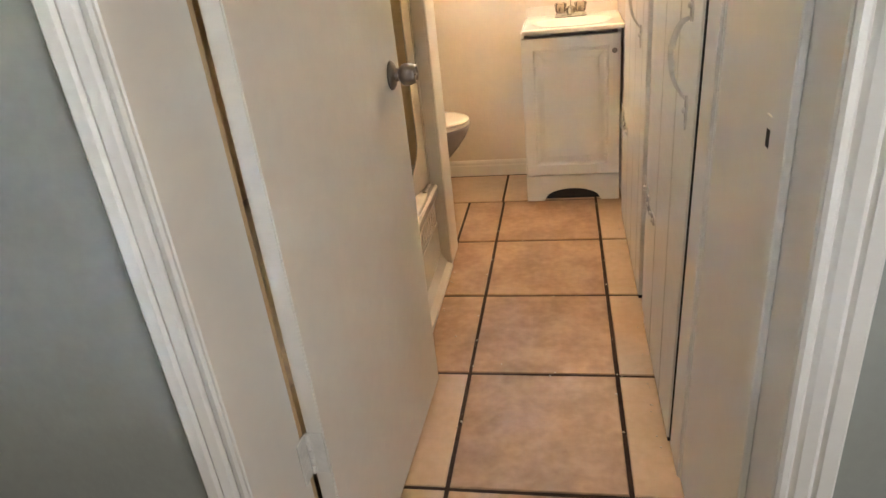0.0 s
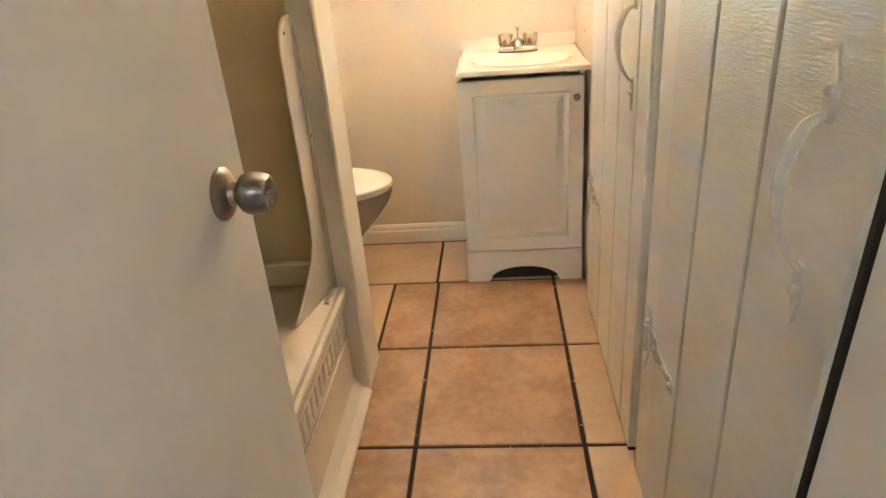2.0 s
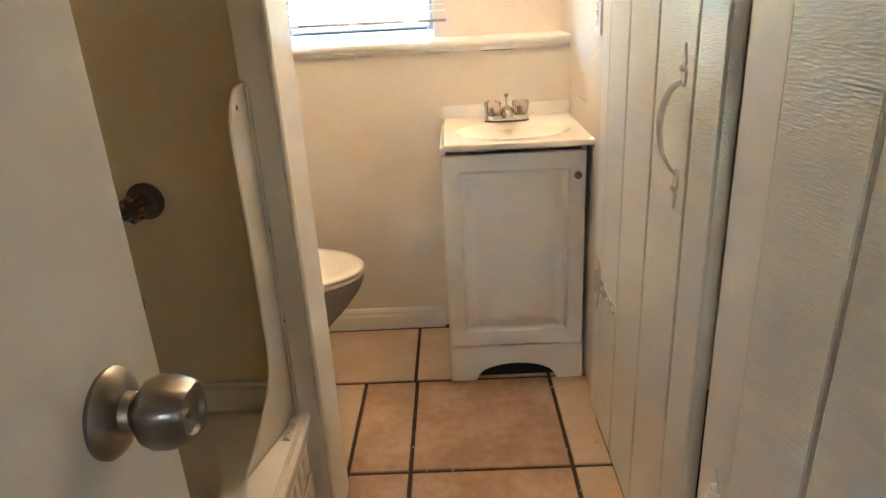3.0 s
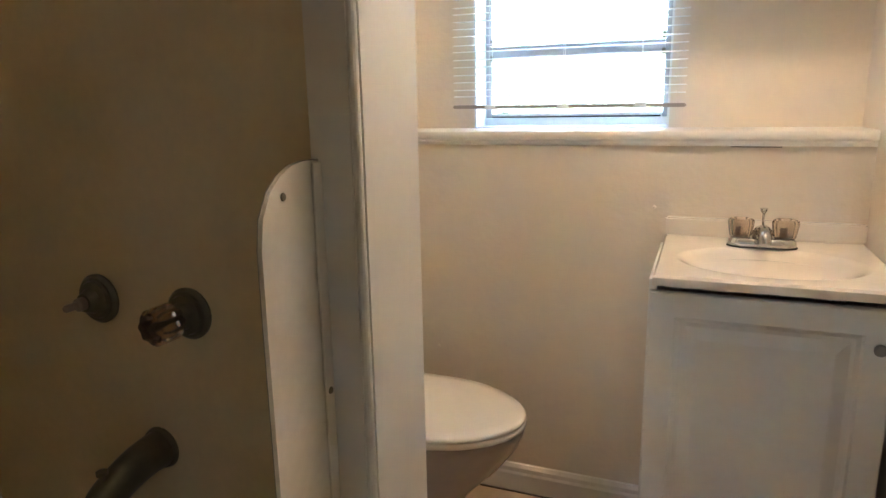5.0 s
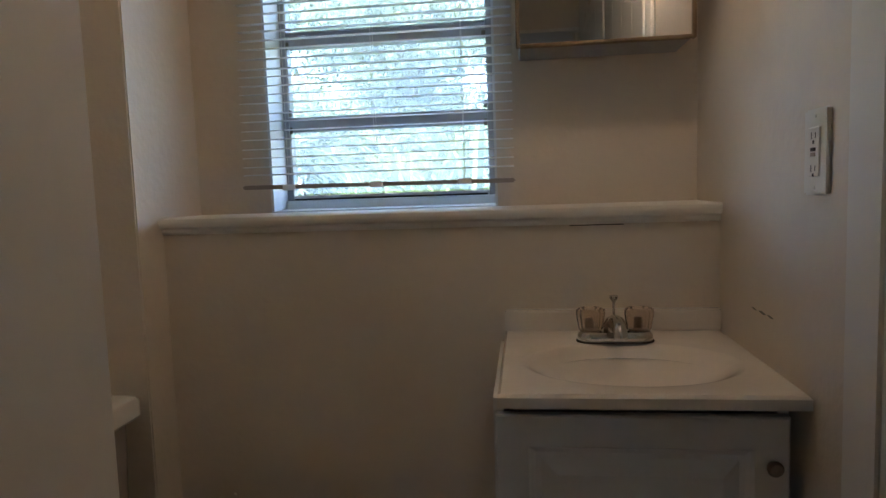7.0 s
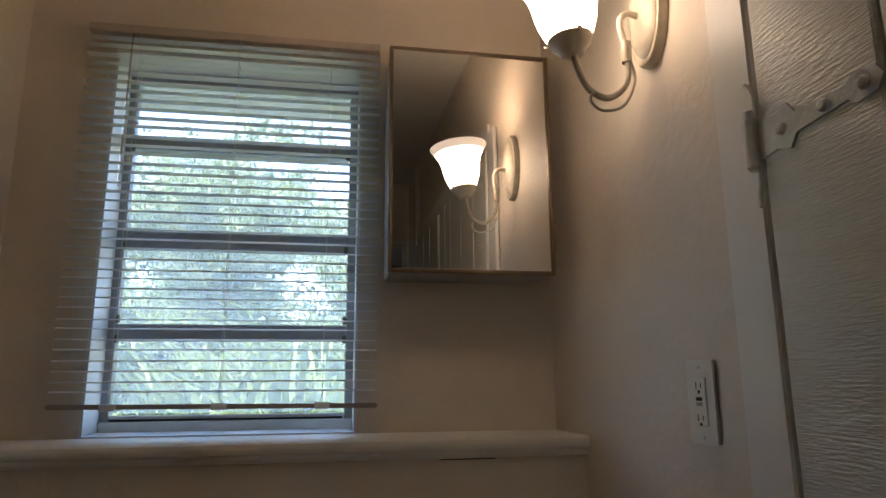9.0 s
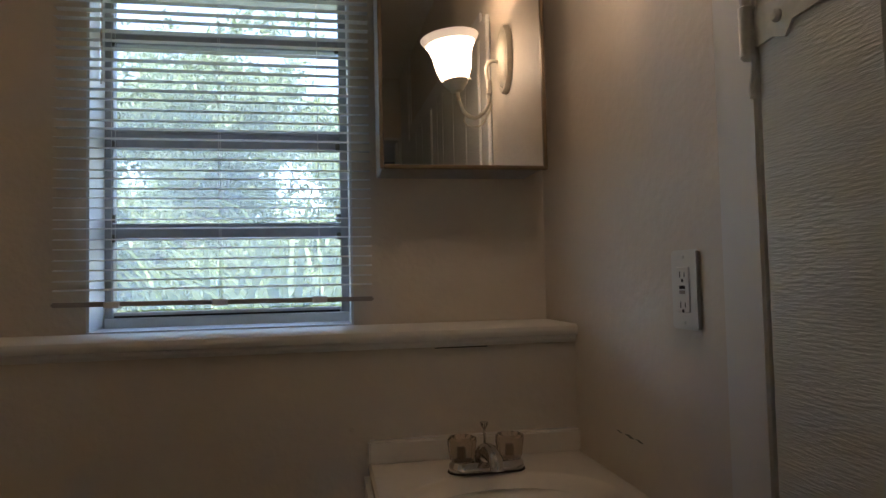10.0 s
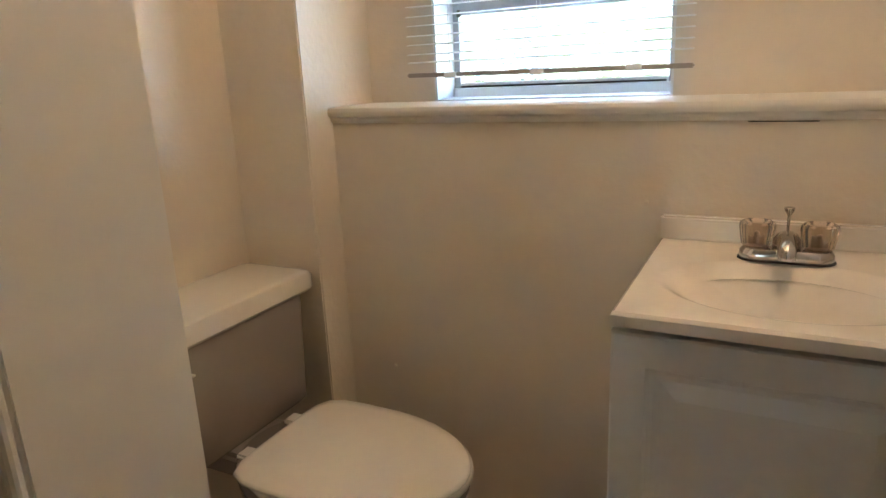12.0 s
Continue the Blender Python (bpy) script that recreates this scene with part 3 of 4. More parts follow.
for hx, hy, z, n in ((0.305, 0.69, TZ - 0.001, 4), (0.298, 0.68, TZ - 0.006, 4), (0.285, 0.66, TZ - 0.04, 3.4), (0.25, 0.60, 0.16, 3), (0.21, 0.54, 0.09, 2.8), (0.12, 0.4, 0.075, 2.4), (0.02, 0.1, 0.072, 2)):
    rings.append([Vector((x, y, z)) for x, y in oval_rect(cx, cy, hx, hy, n)])
loft(bm, rings, caps=False)
bm.faces.new([v for v in bm.verts if abs(v.co.z - 0.072) < 1e-5])
part("basin", bm, TUBW, tub, "", True, 50)
part("apron", boxes((TX1 - 0.055, TX1 - 0.016, TY0, TY1 - 0.03, 0.0, TZ - 0.045), bevel=0.004), TUBW, tub)
part("rim_lip", mould(bmesh.new(), [(TX1 - 0.022, TZ - 0.047), (TX1 - 0.002, TZ - 0.045), (TX1 + 0.004, TZ - 0.03), (TX1 + 0.004, TZ - 0.008), (TX1 - 0.004, TZ + 0.001), (TX1 - 0.014, TZ + 0.001), (TX1 - 0.022, TZ - 0.012)], "y", TY0, TY1 - 0.03),
     TUBW, tub, "", True)
for k in range(36):          # fluting along the apron
    y = TY0 + 0.02 + k * 0.041
    if y < TY1 - 0.06:
        bmf = bmesh.new()
        prism(bmf, [(y, 0.225), (y + 0.030, 0.250), (y + 0.030, 0.305), (y, 0.285)], "x", TX1 - 0.0156, TX1 - 0.0095, 0.002)
        part("flute", bmf, TUBW, tub)
part("apron_panel", boxes((TX1 - 0.0156, TX1 - 0.0100, TY0 + 0.01, TY1 - 0.04, 0.02, 0.205), bevel=0.003), TUBW, tub)
part("wall_upstand", boxes((TX0 + 0.01, -0.78, TY1 - 0.022, TY1, TZ - 0.002, 0.436), bevel=0.008, seg=3), TUBW, tub)
structure("tub_base_trim", mould(bmesh.new(), [(-0.760, 0.0), (-0.703, 0.0), (-0.706, 0.010), (-0.728, 0.020), (-0.757, 0.075), (-0.760, 0.075)], "y", TY0, 1.960), TRIM, "white painted strip along the tub foot", "trim")

guard = thing("splash_guard", "white plastic splash guard on the tub corner", "splash guard", (-0.762, 1.9, TZ))
bm = bmesh.new()
rows_g = []
for z, yf in ((TZ + 0.003, 1.745), (0.375, 1.745), (0.40, 1.748), (0.42, 1.753), (0.44, 1.761), (0.46, 1.773), (0.48, 1.789), (0.50, 1.808), (0.52, 1.823), (0.55, 1.835), (0.60, 1.841), (0.75, 1.842), (0.92, 1.842),
              (1.002, 1.843), (1.035, 1.849), (1.060, 1.864), (1.076, 1.884), (1.085, 1.906), (1.088, 1.928)):
    xg = -0.762 - 0.055 * max(0.0, (0.56 - z) / 0.2) ** 1.6
    rows_g.append([Vector((xg - 0.007, yf, z)), Vector((xg - 0.0035, yf - 0.003, z)), Vector((xg, yf, z)), Vector((-0.762, 1.9605, z)), Vector((-0.769, 1.9605, z))])
loft(bm, rows_g)
part("panel", bm, TUBW, guard, "", True)
part("fixing_flange", boxes((-0.7615, -0.7575, 1.942, 1.9605, TZ + 0.004, 1.085), bevel=0.001), TUBW, guard)
for z in (1.053, 0.60, 0.80):
    part("screw", lathe(bmesh.new(), [(0.0048, 0), (0.004, 0.0016), (0.001, 0.002)], pose(-0.762 if z > 1 else -0.7575, 1.886 if z > 1 else 1.951, z, 0, 90, 0), 12), OLDMETAL, guard, "", True)
part("foot_bead", mould(bmesh.new(), [(-0.775, TZ + 0.0015), (-0.756, TZ + 0.0015), (-0.7615, TZ + 0.008), (-0.7695, TZ + 0.008)], "y", 1.862, 1.960), CAULK, guard)

def valve(x, z, handle, label):
    v = thing("bath_valve", label, "tap", (x, YWET, z), "bath taps")
    M = pose(x, YWET - 0.0065, z, 90, 0, 0)
    part("escutcheon", lathe(bmesh.new(), [(0.038, 0), (0.0385, 0.004), (0.034, 0.009), (0.030, 0.009), (0.028, 0.014), (0.020, 0.017), (0.016, 0.026), (0.014, 0.03)], M, 32), OLDMETAL, v, "tarnished round plate", True)
    if handle:
        part("grip", lathe(bmesh.new(), [(0.012, 0.028), (0.021, 0.032), (0.026, 0.042), (0.026, 0.066), (0.021, 0.074), (0.008, 0.076)], M, 48, 8, 0.07), ACRYLIC_OLD, v, "smoky clear acrylic handle", True)
        part("stem", lathe(bmesh.new(), [(0.006, 0.02), (0.006, 0.070), (0.004, 0.071)], M, 12), OLDMETAL, v, "", True)
    else:
        part("stem", lathe(bmesh.new(), [(0.010, 0.028), (0.010, 0.040), (0.0055, 0.042), (0.0055, 0.060), (0.004, 0.062)], M, 14), RAILM, v, "bare worn valve stem", True)


valve(-1.012, 0.862, True, "tarnished bath tap with smoky acrylic handle")
valve(-1.186, 0.868, False, "tarnished bath tap with its handle missing")
spout = thing("tub_spout", "dark tarnished metal tub spout on the surround", "spout", (-1.1, YWET, 0.633))
sp = smooth_path([(-1.098, YWET - 0.0065, 0.634), (-1.098, YWET - 0.05, 0.632), (-1.098, YWET - 0.095, 0.620), (-1.098, YWET - 0.122, 0.607), (-1.098, YWET - 0.130, 0.590)], 5)
part("body", tube(bmesh.new(), sp, [0.030 - 0.008 * k / (len(sp) - 1) for k in range(len(sp))], 20), OLDMETAL, spout, "", True)
part("flange", lathe(bmesh.new(), [(0.034, 0), (0.033, 0.004), (0.031, 0.007)], pose(-1.098, YWET - 0.0065, 0.634, 90, 0, 0), 28), OLDMETAL, spout, "", True)
part("diverter", lathe(bmesh.new(), [(0.004, 0), (0.004, 0.016), (0.008, 0.018), (0.008, 0.024), (0.003, 0.026)], pose(-1.098, YWET - 0.115, 0.63), 12), OLDMETAL, spout, "", True)

# ---------------------------------------------------------------- toilet
toilet = thing("toilet", "taupe two-piece toilet with white lid and seat", "toilet", (-1.0, 2.685, 0))
TCY = 2.685


def egg(x_back, x_tip, hw, z, cy=TCY, seg=40, sq=2.0):
    """Oval with a blunt back end and a round tip."""
    cxm = x_back + (x_tip - x_back) * 0.42
    ring = []
    for i in range(seg):
        a = 2 * math.pi * i / seg
        c, s = math.cos(a), math.sin(a)
        rx = (x_tip - cxm) if c > 0 else (cxm - x_back)
        n = 2.0 if c > 0 else sq
        k = (abs(c) ** n + abs(s) ** n) ** (-1 / n)
        ring.append(Vector((cxm + rx * c * k, cy + hw * s * k, z)))
    return ring


bm = bmesh.new()
loft(bm, [egg(-1.20, -0.86, 0.115, 0.001), egg(-1.20, -0.86, 0.118, 0.02), egg(-1.19, -0.88, 0.105, 0.06), egg(-1.19, -0.87, 0.10, 0.14), egg(-1.19, -0.82, 0.115, 0.21),
          egg(-1.20, -0.755, 0.145, 0.28), egg(-1.21, -0.715, 0.168, 0.335), egg(-1.21, -0.700, 0.178, 0.370), egg(-1.21, -0.698, 0.180, 0.384), egg(-1.205, -0.702, 0.176, 0.390)])
part("bowl", bm, CHINA, toilet, "", True, 60)
bm = bmesh.new()
loft(bm, [egg(-1.135, -0.700, 0.178, 0.3905, sq=3), egg(-1.14, -0.694, 0.182, 0.394, sq=3), egg(-1.14, -0.694, 0.182, 0.404, sq=3), egg(-1.135, -0.698, 0.178, 0.4075, sq=3)])
part("seat", bm, SEATM, toilet, "", True, 60)
bm = bmesh.new()
LCY = TCY - 0.007
loft(bm, [egg(-1.130, -0.697, 0.170, 0.4085, LCY, sq=6), egg(-1.135, -0.694, 0.174, 0.411, LCY, sq=6), egg(-1.135, -0.694, 0.174, 0.417, LCY, sq=6), egg(-1.13, -0.70, 0.169, 0.4215, LCY, sq=6), egg(-1.12, -0.73, 0.145, 0.4235, LCY, sq=5), egg(-1.0, -0.85, 0.06, 0.4245, LCY, sq=2.4)])
part("lid", bm, SEATM, toilet, "", True, 60)
for dy in (-0.075, 0.075):
    part("seat_hinge", boxes((-1.178, -1.142, TCY + dy - 0.02, TCY + dy + 0.02, 0.391, 0.404), bevel=0.005, seg=2), SEATM, toilet, "white plastic seat hinge")
bm = bmesh.new()
def tank_ring(x0, x1, y0, y1, z, r=0.025):
    pts = []
    for (ccx, ccy, a0) in ((x1 - r, y1 - r, 0), (x0 + r, y1 - r, 90), (x0 + r, y0 + r, 180), (x1 - r, y0 + r, 270)):
        for k in range(5):
            a = radians(a0 + 22.5 * k)
            pts.append(Vector((ccx + r * math.cos(a), ccy + r * math.sin(a), z)))
    return pts
loft(bm, [tank_ring(-1.385, -1.215, 2.475, 2.868, 0.388), tank_ring(-1.39, -1.205, 2.462, 2.877, 0.40), tank_ring(-1.395, -1.200, 2.455, 2.887, 0.66)])
part("tank", bm, CHINA, toilet, "", True, 40)
bm = bmesh.new()
loft(bm, [tank_ring(-1.400, -1.193, 2.448, 2.912, 0.661), tank_ring(-1.404, -1.187, 2.442, 2.918, 0.668), tank_ring(-1.404, -1.187, 2.442, 2.918, 0.698), tank_ring(-1.400, -1.192, 2.448, 2.912, 0.706), tank_ring(-1.385, -1.206, 2.462, 2.898, 0.709)])
part("tank_lid", bm, SEATM, toilet, "", True, 40)
lever = part("flush_lever", tube(bmesh.new(), smooth_path([(-1.19, 2.50, 0.615), (-1.184, 2.52, 0.612), (-1.183, 2.526, 0.609)], 4), [0.006] * 5 + [0.0052] * 2 + [0.0045] * 2, 10, 0.6), SEATM, toilet, "white flush lever", True)
part("pivot", lathe(bmesh.new(), [(0.013, 0), (0.013, 0.006), (0.008, 0.010)], pose(-1.2, 2.50, 0.615, 0, 90, 0), 16), SEATM, lever, "", True)
part("bowl_deck", boxes((-1.33, -1.13, 2.60, 2.77, 0.33, 0.3885), bevel=0.012, seg=2), CHINA, toilet, "", True)
for dy in (-0.10, 0.10):
    part("floor_bolt_cap", lathe(bmesh.new(), [(0.013, 0), (0.012, 0.012), (0.006, 0.018)], pose(-1.02, TCY + dy * 1.25, 0.0), 14), SEATM, toilet, "", True)

# ---------------------------------------------------------------- vanity
van = thing("vanity_cabinet", "small white vanity cabinet with raised-panel door", "cabinet", (-0.21, 2.83, 0))
VX0, VX1, VY, VZ = -0.428, 0.008, 2.626, 0.794
body = bmesh.new()
box(body, VX0, VX0 + 0.016, VY + 0.018, YLOW - 0.018, 0, VZ)
box(body, VX1 - 0.016, VX1, VY + 0.018, YLOW - 0.018, 0, VZ)
box(body, VX0 + 0.0162, VX1 - 0.0162, VY + 0.02, YLOW - 0.018, 0.135, 0.150)
box(body, VX0 + 0.0162, VX1 - 0.0162, YLOW - 0.03, YLOW - 0.018, 0.0, VZ)
box(body, VX0 + 0.0162, VX1 - 0.0162, VY + 0.019, VY + 0.029, VZ - 0.07, VZ - 0.030)
part("body", body, VANITY, van)
# toe board with an arch
bm = bmesh.new()
arch = [(VX0, 0.0), (VX0 + 0.085, 0.0), (VX0 + 0.085, 0.012)]
arch += [((VX0 + VX1) / 2 - 0.128 * math.cos(a), 0.010 + 0.052 * math.sin(a)) for a in [math.pi * k / 16 for k in range(17)]]
arch += [(VX1 - 0.085, 0.012), (VX1 - 0.085, 0.0), (VX1, 0.0), (VX1, 0.128), (VX0, 0.128)]
prism(bm, arch, "y", VY, VY + 0.017)
part("toe_board", bm, VANITY, van, "arched white toe board")
# shade behind the arch is painted on as a black board
part("toe_shadow_board", boxes((VX0 + 0.02, VX1 - 0.02, VY + 0.03, VY + 0.04, 0.0, 0.134)), BLACK, van, "black board standing in for shade under the cabinet")


def panel_door(bm, x0, x1, z0, z1, y):
    """Raised-panel door front facing -y."""
    steps = [(0, y + 0.017), (0, y + 0.003), (0.003, y), (0.050, y), (0.054, y + 0.006), (0.061, y + 0.0095), (0.069, y + 0.0095), (0.090, y + 0.002), (0.094, y + 0.001)]
    rings = [[Vector((x0 + d, yy, z0 + d)), Vector((x1 - d, yy, z0 + d)), Vector((x1 - d, yy, z1 - d)), Vector((x0 + d, yy, z1 - d))] for d, yy in steps]
    loft(bm, rings)


bm = bmesh.new()
panel_door(bm, VX0 + 0.003, VX1 - 0.003, 0.133, VZ - 0.021, VY - 0.001)
vdoor = part("door", bm, VANITY, van)
part("knob", lathe(bmesh.new(), [(0.005, 0), (0.005, 0.009), (0.011, 0.012), (0.0118, 0.017), (0.009, 0.022), (0.003, 0.0235)], pose(VX1 - 0.030, VY - 0.001, 0.702, 90, 0, 0), 24), NICKEL, vdoor, "satin nickel knob", True)

top = thing("washbasin", "cream cultured marble washbasin top with oval bowl", "washbasin", (-0.2, 2.81, VZ))
CX0, CX1, CY0, CY1, CZ = -0.419, XR - 0.002, 2.590, YLOW - 0.001, 0.816
bm = bmesh.new()
SEG = 64
bcx, bcy = (CX0 + CX1) / 2, 2.772


def rect_ring(z, ins=0.0):
    ring = []
    for i in range(SEG):
        a = 2 * math.pi * (i + 0.5) / SEG
        c, s = math.cos(a), math.sin(a)
        hx = (CX1 - ins - bcx) if c > 0 else (bcx - CX0 - ins)
        hy = (CY1 - ins - bcy) if s > 0 else (bcy - CY0 - ins)
        k = min(hx / max(abs(c), 1e-6), hy / max(abs(s), 1e-6))
        ring.append(Vector((bcx + k * c, bcy + k * s, z)))
    # snap the ring's nearest points into the corners
    for qx, qy in ((CX0 + ins, CY0 + ins), (CX1 - ins, CY0 + ins), (CX0 + ins, CY1 - ins), (CX1 - ins, CY1 - ins)):
        q = min(ring, key=lambda v: (v.x - qx) ** 2 + (v.y - qy) ** 2)
        q.x, q.y = qx, qy
    return ring


def ell(rx, ry, z):
    return [Vector((bcx + rx * math.cos(2 * math.pi * (i + 0.5) / SEG), bcy + ry * math.sin(2 * math.pi * (i + 0.5) / SEG), z)) for i in range(SEG)]


loft(bm, [ell(0.15, 0.10, VZ + 0.001), rect_ring(VZ + 0.001), rect_ring(CZ - 0.005), rect_ring(CZ, 0.005), ell(0.186, 0.142, CZ), ell(0.181, 0.137, CZ - 0.0008), ell(0.173, 0.129, CZ - 0.004), ell(0.162, 0.119, CZ - 0.011), ell(0.147, 0.106, CZ - 0.021), ell(0.125, 0.088, CZ - 0.035),
          ell(0.095, 0.066, CZ - 0.049), ell(0.060, 0.042, CZ - 0.060), ell(0.025, 0.022, CZ - 0.066)], caps=False)
bm.faces.new([v for v in bm.verts if abs(v.co.z - (CZ - 0.066)) < 1e-5])
part("slab", bm, MARBLE, top, "", True, 28)
part("backsplash", boxes((CX0, CX1, CY1 - 0.020, CY1, CZ - 0.002, CZ + 0.045), bevel=0.004, seg=2), MARBLE, top)
part("drain", lathe(bmesh.new(), [(0.020, 0), (0.020, 0.002), (0.014, 0.004), (0.012, 0.003), (0.003, 0.003)], pose(bcx, bcy, CZ - 0.0665), 24), CHROME, top, "chrome drain", True)

faucet = thing("faucet", "chrome centerset faucet with clear acrylic handles", "faucet", (-0.2, 2.945, CZ))
FX, FY = -0.204, 2.928
bm = bmesh.new()
def stad(hx, hy, z):
    pts = []
    for i in range(32):
        a = 2 * math.pi * i / 32
        pts.append(Vector((FX + (hx - hy) * (1 if math.cos(a) > 0 else -1) + hy * math.cos(a), FY + hy * math.sin(a), z)))
    return pts
loft(bm, [stad(0.070, 0.025, CZ + 0.0005), stad(0.072, 0.027, CZ + 0.004), stad(0.071, 0.026, CZ + 0.014), stad(0.066, 0.021, CZ + 0.020)])
part("base_plate", bm, CHROME, faucet, "", True, 50)
bm = bmesh.new()
loft(bm, [stad(0.0745, 0.0295, CZ + 0.0003), stad(0.074, 0.029, CZ + 0.0022), stad(0.0725, 0.0275, CZ + 0.003)])
part("gasket", bm, DARKEDGE, faucet, "grimy dark gasket")
for dx in (-0.046, 0.046):
    hm = pose(FX + dx, FY, CZ + 0.0205)
    hd = part("handle", lathe(bmesh.new(), [(0.0195, 0), (0.0225, 0.004), (0.0250, 0.018), (0.0272, 0.034), (0.0265, 0.041), (0.0225, 0.044), (0.013, 0.042), (0.003, 0.042)], hm, 60, 10, 0.045), ACRYLIC, faucet, "clear fluted acrylic handle", True)
    part("core", lathe(bmesh.new(), [(0.0175, 0.001), (0.0175, 0.004), (0.008, 0.008), (0.005, 0.026), (0.003, 0.028)], hm, 14), RAILM, hd, "", True)
part("hub", lathe(bmesh.new(), [(0.0215, 0.0), (0.0220, 0.008), (0.0205, 0.018), (0.0155, 0.026), (0.008, 0.030), (0.002, 0.031)], pose(FX, FY, CZ + 0.0185), 28), CHROME, faucet, "domed chrome hub", True)
sp = smooth_path([(FX, FY - 0.008, CZ + 0.036), (FX, FY - 0.030, CZ + 0.040), (FX, FY - 0.060, CZ + 0.038), (FX, FY - 0.076, CZ + 0.030), (FX, FY - 0.079, CZ + 0.020)], 5)
part("spout", tube(bmesh.new(), sp, [0.0165 - 0.0045 * k / (len(sp) - 1) for k in range(len(sp))], 18), CHROME, faucet, "", True)
rod = part("lift_rod", lathe(bmesh.new(), [(0.0022, 0.0), (0.0026, 0.052), (0.003, 0.056), (0.0080, 0.064), (0.0083, 0.069), (0.003, 0.070)], pose(FX, FY + 0.012, CZ + 0.018), 14), CHROME, faucet, "", True)

# ---------------------------------------------------------------- mirror cabinet
MX0, MX1, MZ0, MZ1, MY = -0.383, -0.020, 1.408, 1.918, 3.053
cab = thing("mirror_cabinet", "wall mirror cabinet with thin brass frame", "mirror cabinet", (-0.2, YUP, 1.66))
# greyer colour puts the underside's shade into the whole case
part("case", boxes((MX0 + 0.004, MX1 - 0.004, MY + 0.014, YUP - 0.001, MZ0 + 0.003, MZ1 - 0.003), bevel=0.003), ALU, cab)
part("mirror_pane", xf(boxes((MX0 + 0.006, MX1 - 0.006, MY + 0.004, MY + 0.0115, MZ0 + 0.006, MZ1 - 0.006)), Matrix.Translation((-0.2, MY, 0)) @ Matrix.Rotation(radians(0.5), 4, "Z") @ Matrix.Translation((0.2, -MY, 0))), MIRROR, cab, "clear silvered mirror")
for nm, sp_ in (("frame_bar", (MX0, MX0 + 0.008, MY, MY + 0.016, MZ0, MZ1)), ("frame_bar", (MX1 - 0.008, MX1, MY, MY + 0.016, MZ0, MZ1)),
                ("frame_bar", (MX0 + 0.0082, MX1 - 0.0082, MY, MY + 0.016, MZ0, MZ0 + 0.008)), ("frame_bar", (MX0 + 0.0082, MX1 - 0.0082, MY, MY + 0.016, MZ1 - 0.008, MZ1))):
    part(nm, boxes(sp_, bevel=0.002), BRASS, cab)

# ---------------------------------------------------------------- wall sconce
SY, SZ = 2.652, 1.79
sconce = thing("wall_sconce", "lit wall sconce with frosted tulip glass shade", "wall lamp", (XR, SY, SZ))
bm = bmesh.new()
def oval(k, d):
    return [Vector((XR - d, SY + 0.058 * k * math.cos(2 * math.pi * i / 40), SZ + 0.098 * k * math.sin(2 * math.pi * i / 40))) for i in range(40)]
loft(bm, [oval(1.0, 0.0005), oval(1.0, 0.010), oval(0.95, 0.016), oval(0.86, 0.016), oval(0.83, 0.013), oval(0.80, 0.017), oval(0.5, 0.024), oval(0.15, 0.027)])
part("backplate", bm, SCONCE, sconce, "antique white oval backplate", True, 50)
arm_pts = smooth_path([(XR - 0.02, SY, SZ - 0.010), (XR - 0.045, SY - 0.001, SZ - 0.006), (XR - 0.060, SY - 0.004, SZ - 0.028), (XR - 0.052, SY - 0.007, SZ - 0.085), (XR - 0.058, SY - 0.010, SZ - 0.135), (XR - 0.090, SY - 0.012, SZ - 0.165),
                       (XR - 0.123, SY - 0.012, SZ - 0.153), (XR - 0.138, SY - 0.010, SZ - 0.122), (XR - 0.144, SY - 0.008, SZ - 0.092)], 6)
part("arm", tube(bmesh.new(), arm_pts, 0.0055, 10), SCONCE, sconce, "curved antique white arm", True)
part("arm_ferrule", lathe(bmesh.new(), [(0.0085, -0.018), (0.0085, 0.018), (0.006, 0.02)], pose(XR - 0.0525, SY - 0.006, SZ - 0.080), 12), SCONCE, sconce, "", True)
scroll = smooth_path([(XR - 0.050, SY - 0.012, SZ - 0.095), (XR - 0.046, SY - 0.016, SZ - 0.135), (XR - 0.070, SY - 0.018, SZ - 0.180), (XR - 0.105, SY - 0.018, SZ - 0.190), (XR - 0.124, SY - 0.017, SZ - 0.176), (XR - 0.118, SY - 0.016, SZ - 0.160), (XR - 0.098, SY - 0.016, SZ - 0.165)], 6)
part("scroll", tube(bmesh.new(), scroll, 0.0024, 8), SCONCE, sconce, "", True)
CM = pose(XR - 0.145, SY - 0.006, SZ - 0.096, 0, -7, 0)
part("shade_holder", lathe(bmesh.new(), [(0.008, 0.0), (0.018, 0.003), (0.024, 0.012), (0.033, 0.021), (0.037, 0.031), (0.035, 0.035)], CM, 32), SCONCE, sconce, "fluted antique white cup", True)
for k in range(3):
    a = 2 * math.pi * k / 3 + 0.5
    part("thumb_screw", lathe(bmesh.new(), [(0.002, 0), (0.002, 0.006), (0.004, 0.007), (0.004, 0.009)], CM @ Matrix.Rotation(a, 4, "Z") @ pose(0.035, 0, 0.028, 0, 90, 0), 10), SCONCE, sconce, "", True)
outer = [(0.028, 0.020), (0.033, 0.026), (0.041, 0.042), (0.0485, 0.062), (0.0525, 0.082), (0.0555, 0.102), (0.061, 0.120), (0.069, 0.134)]
inner = [(r - 0.003, z + 0.001) for r, z in reversed(outer[1:])]
shade = part("shade", lathe(bmesh.new(), outer + inner, CM, 40), SHADE, sconce, "glowing frosted glass tulip shade", True)
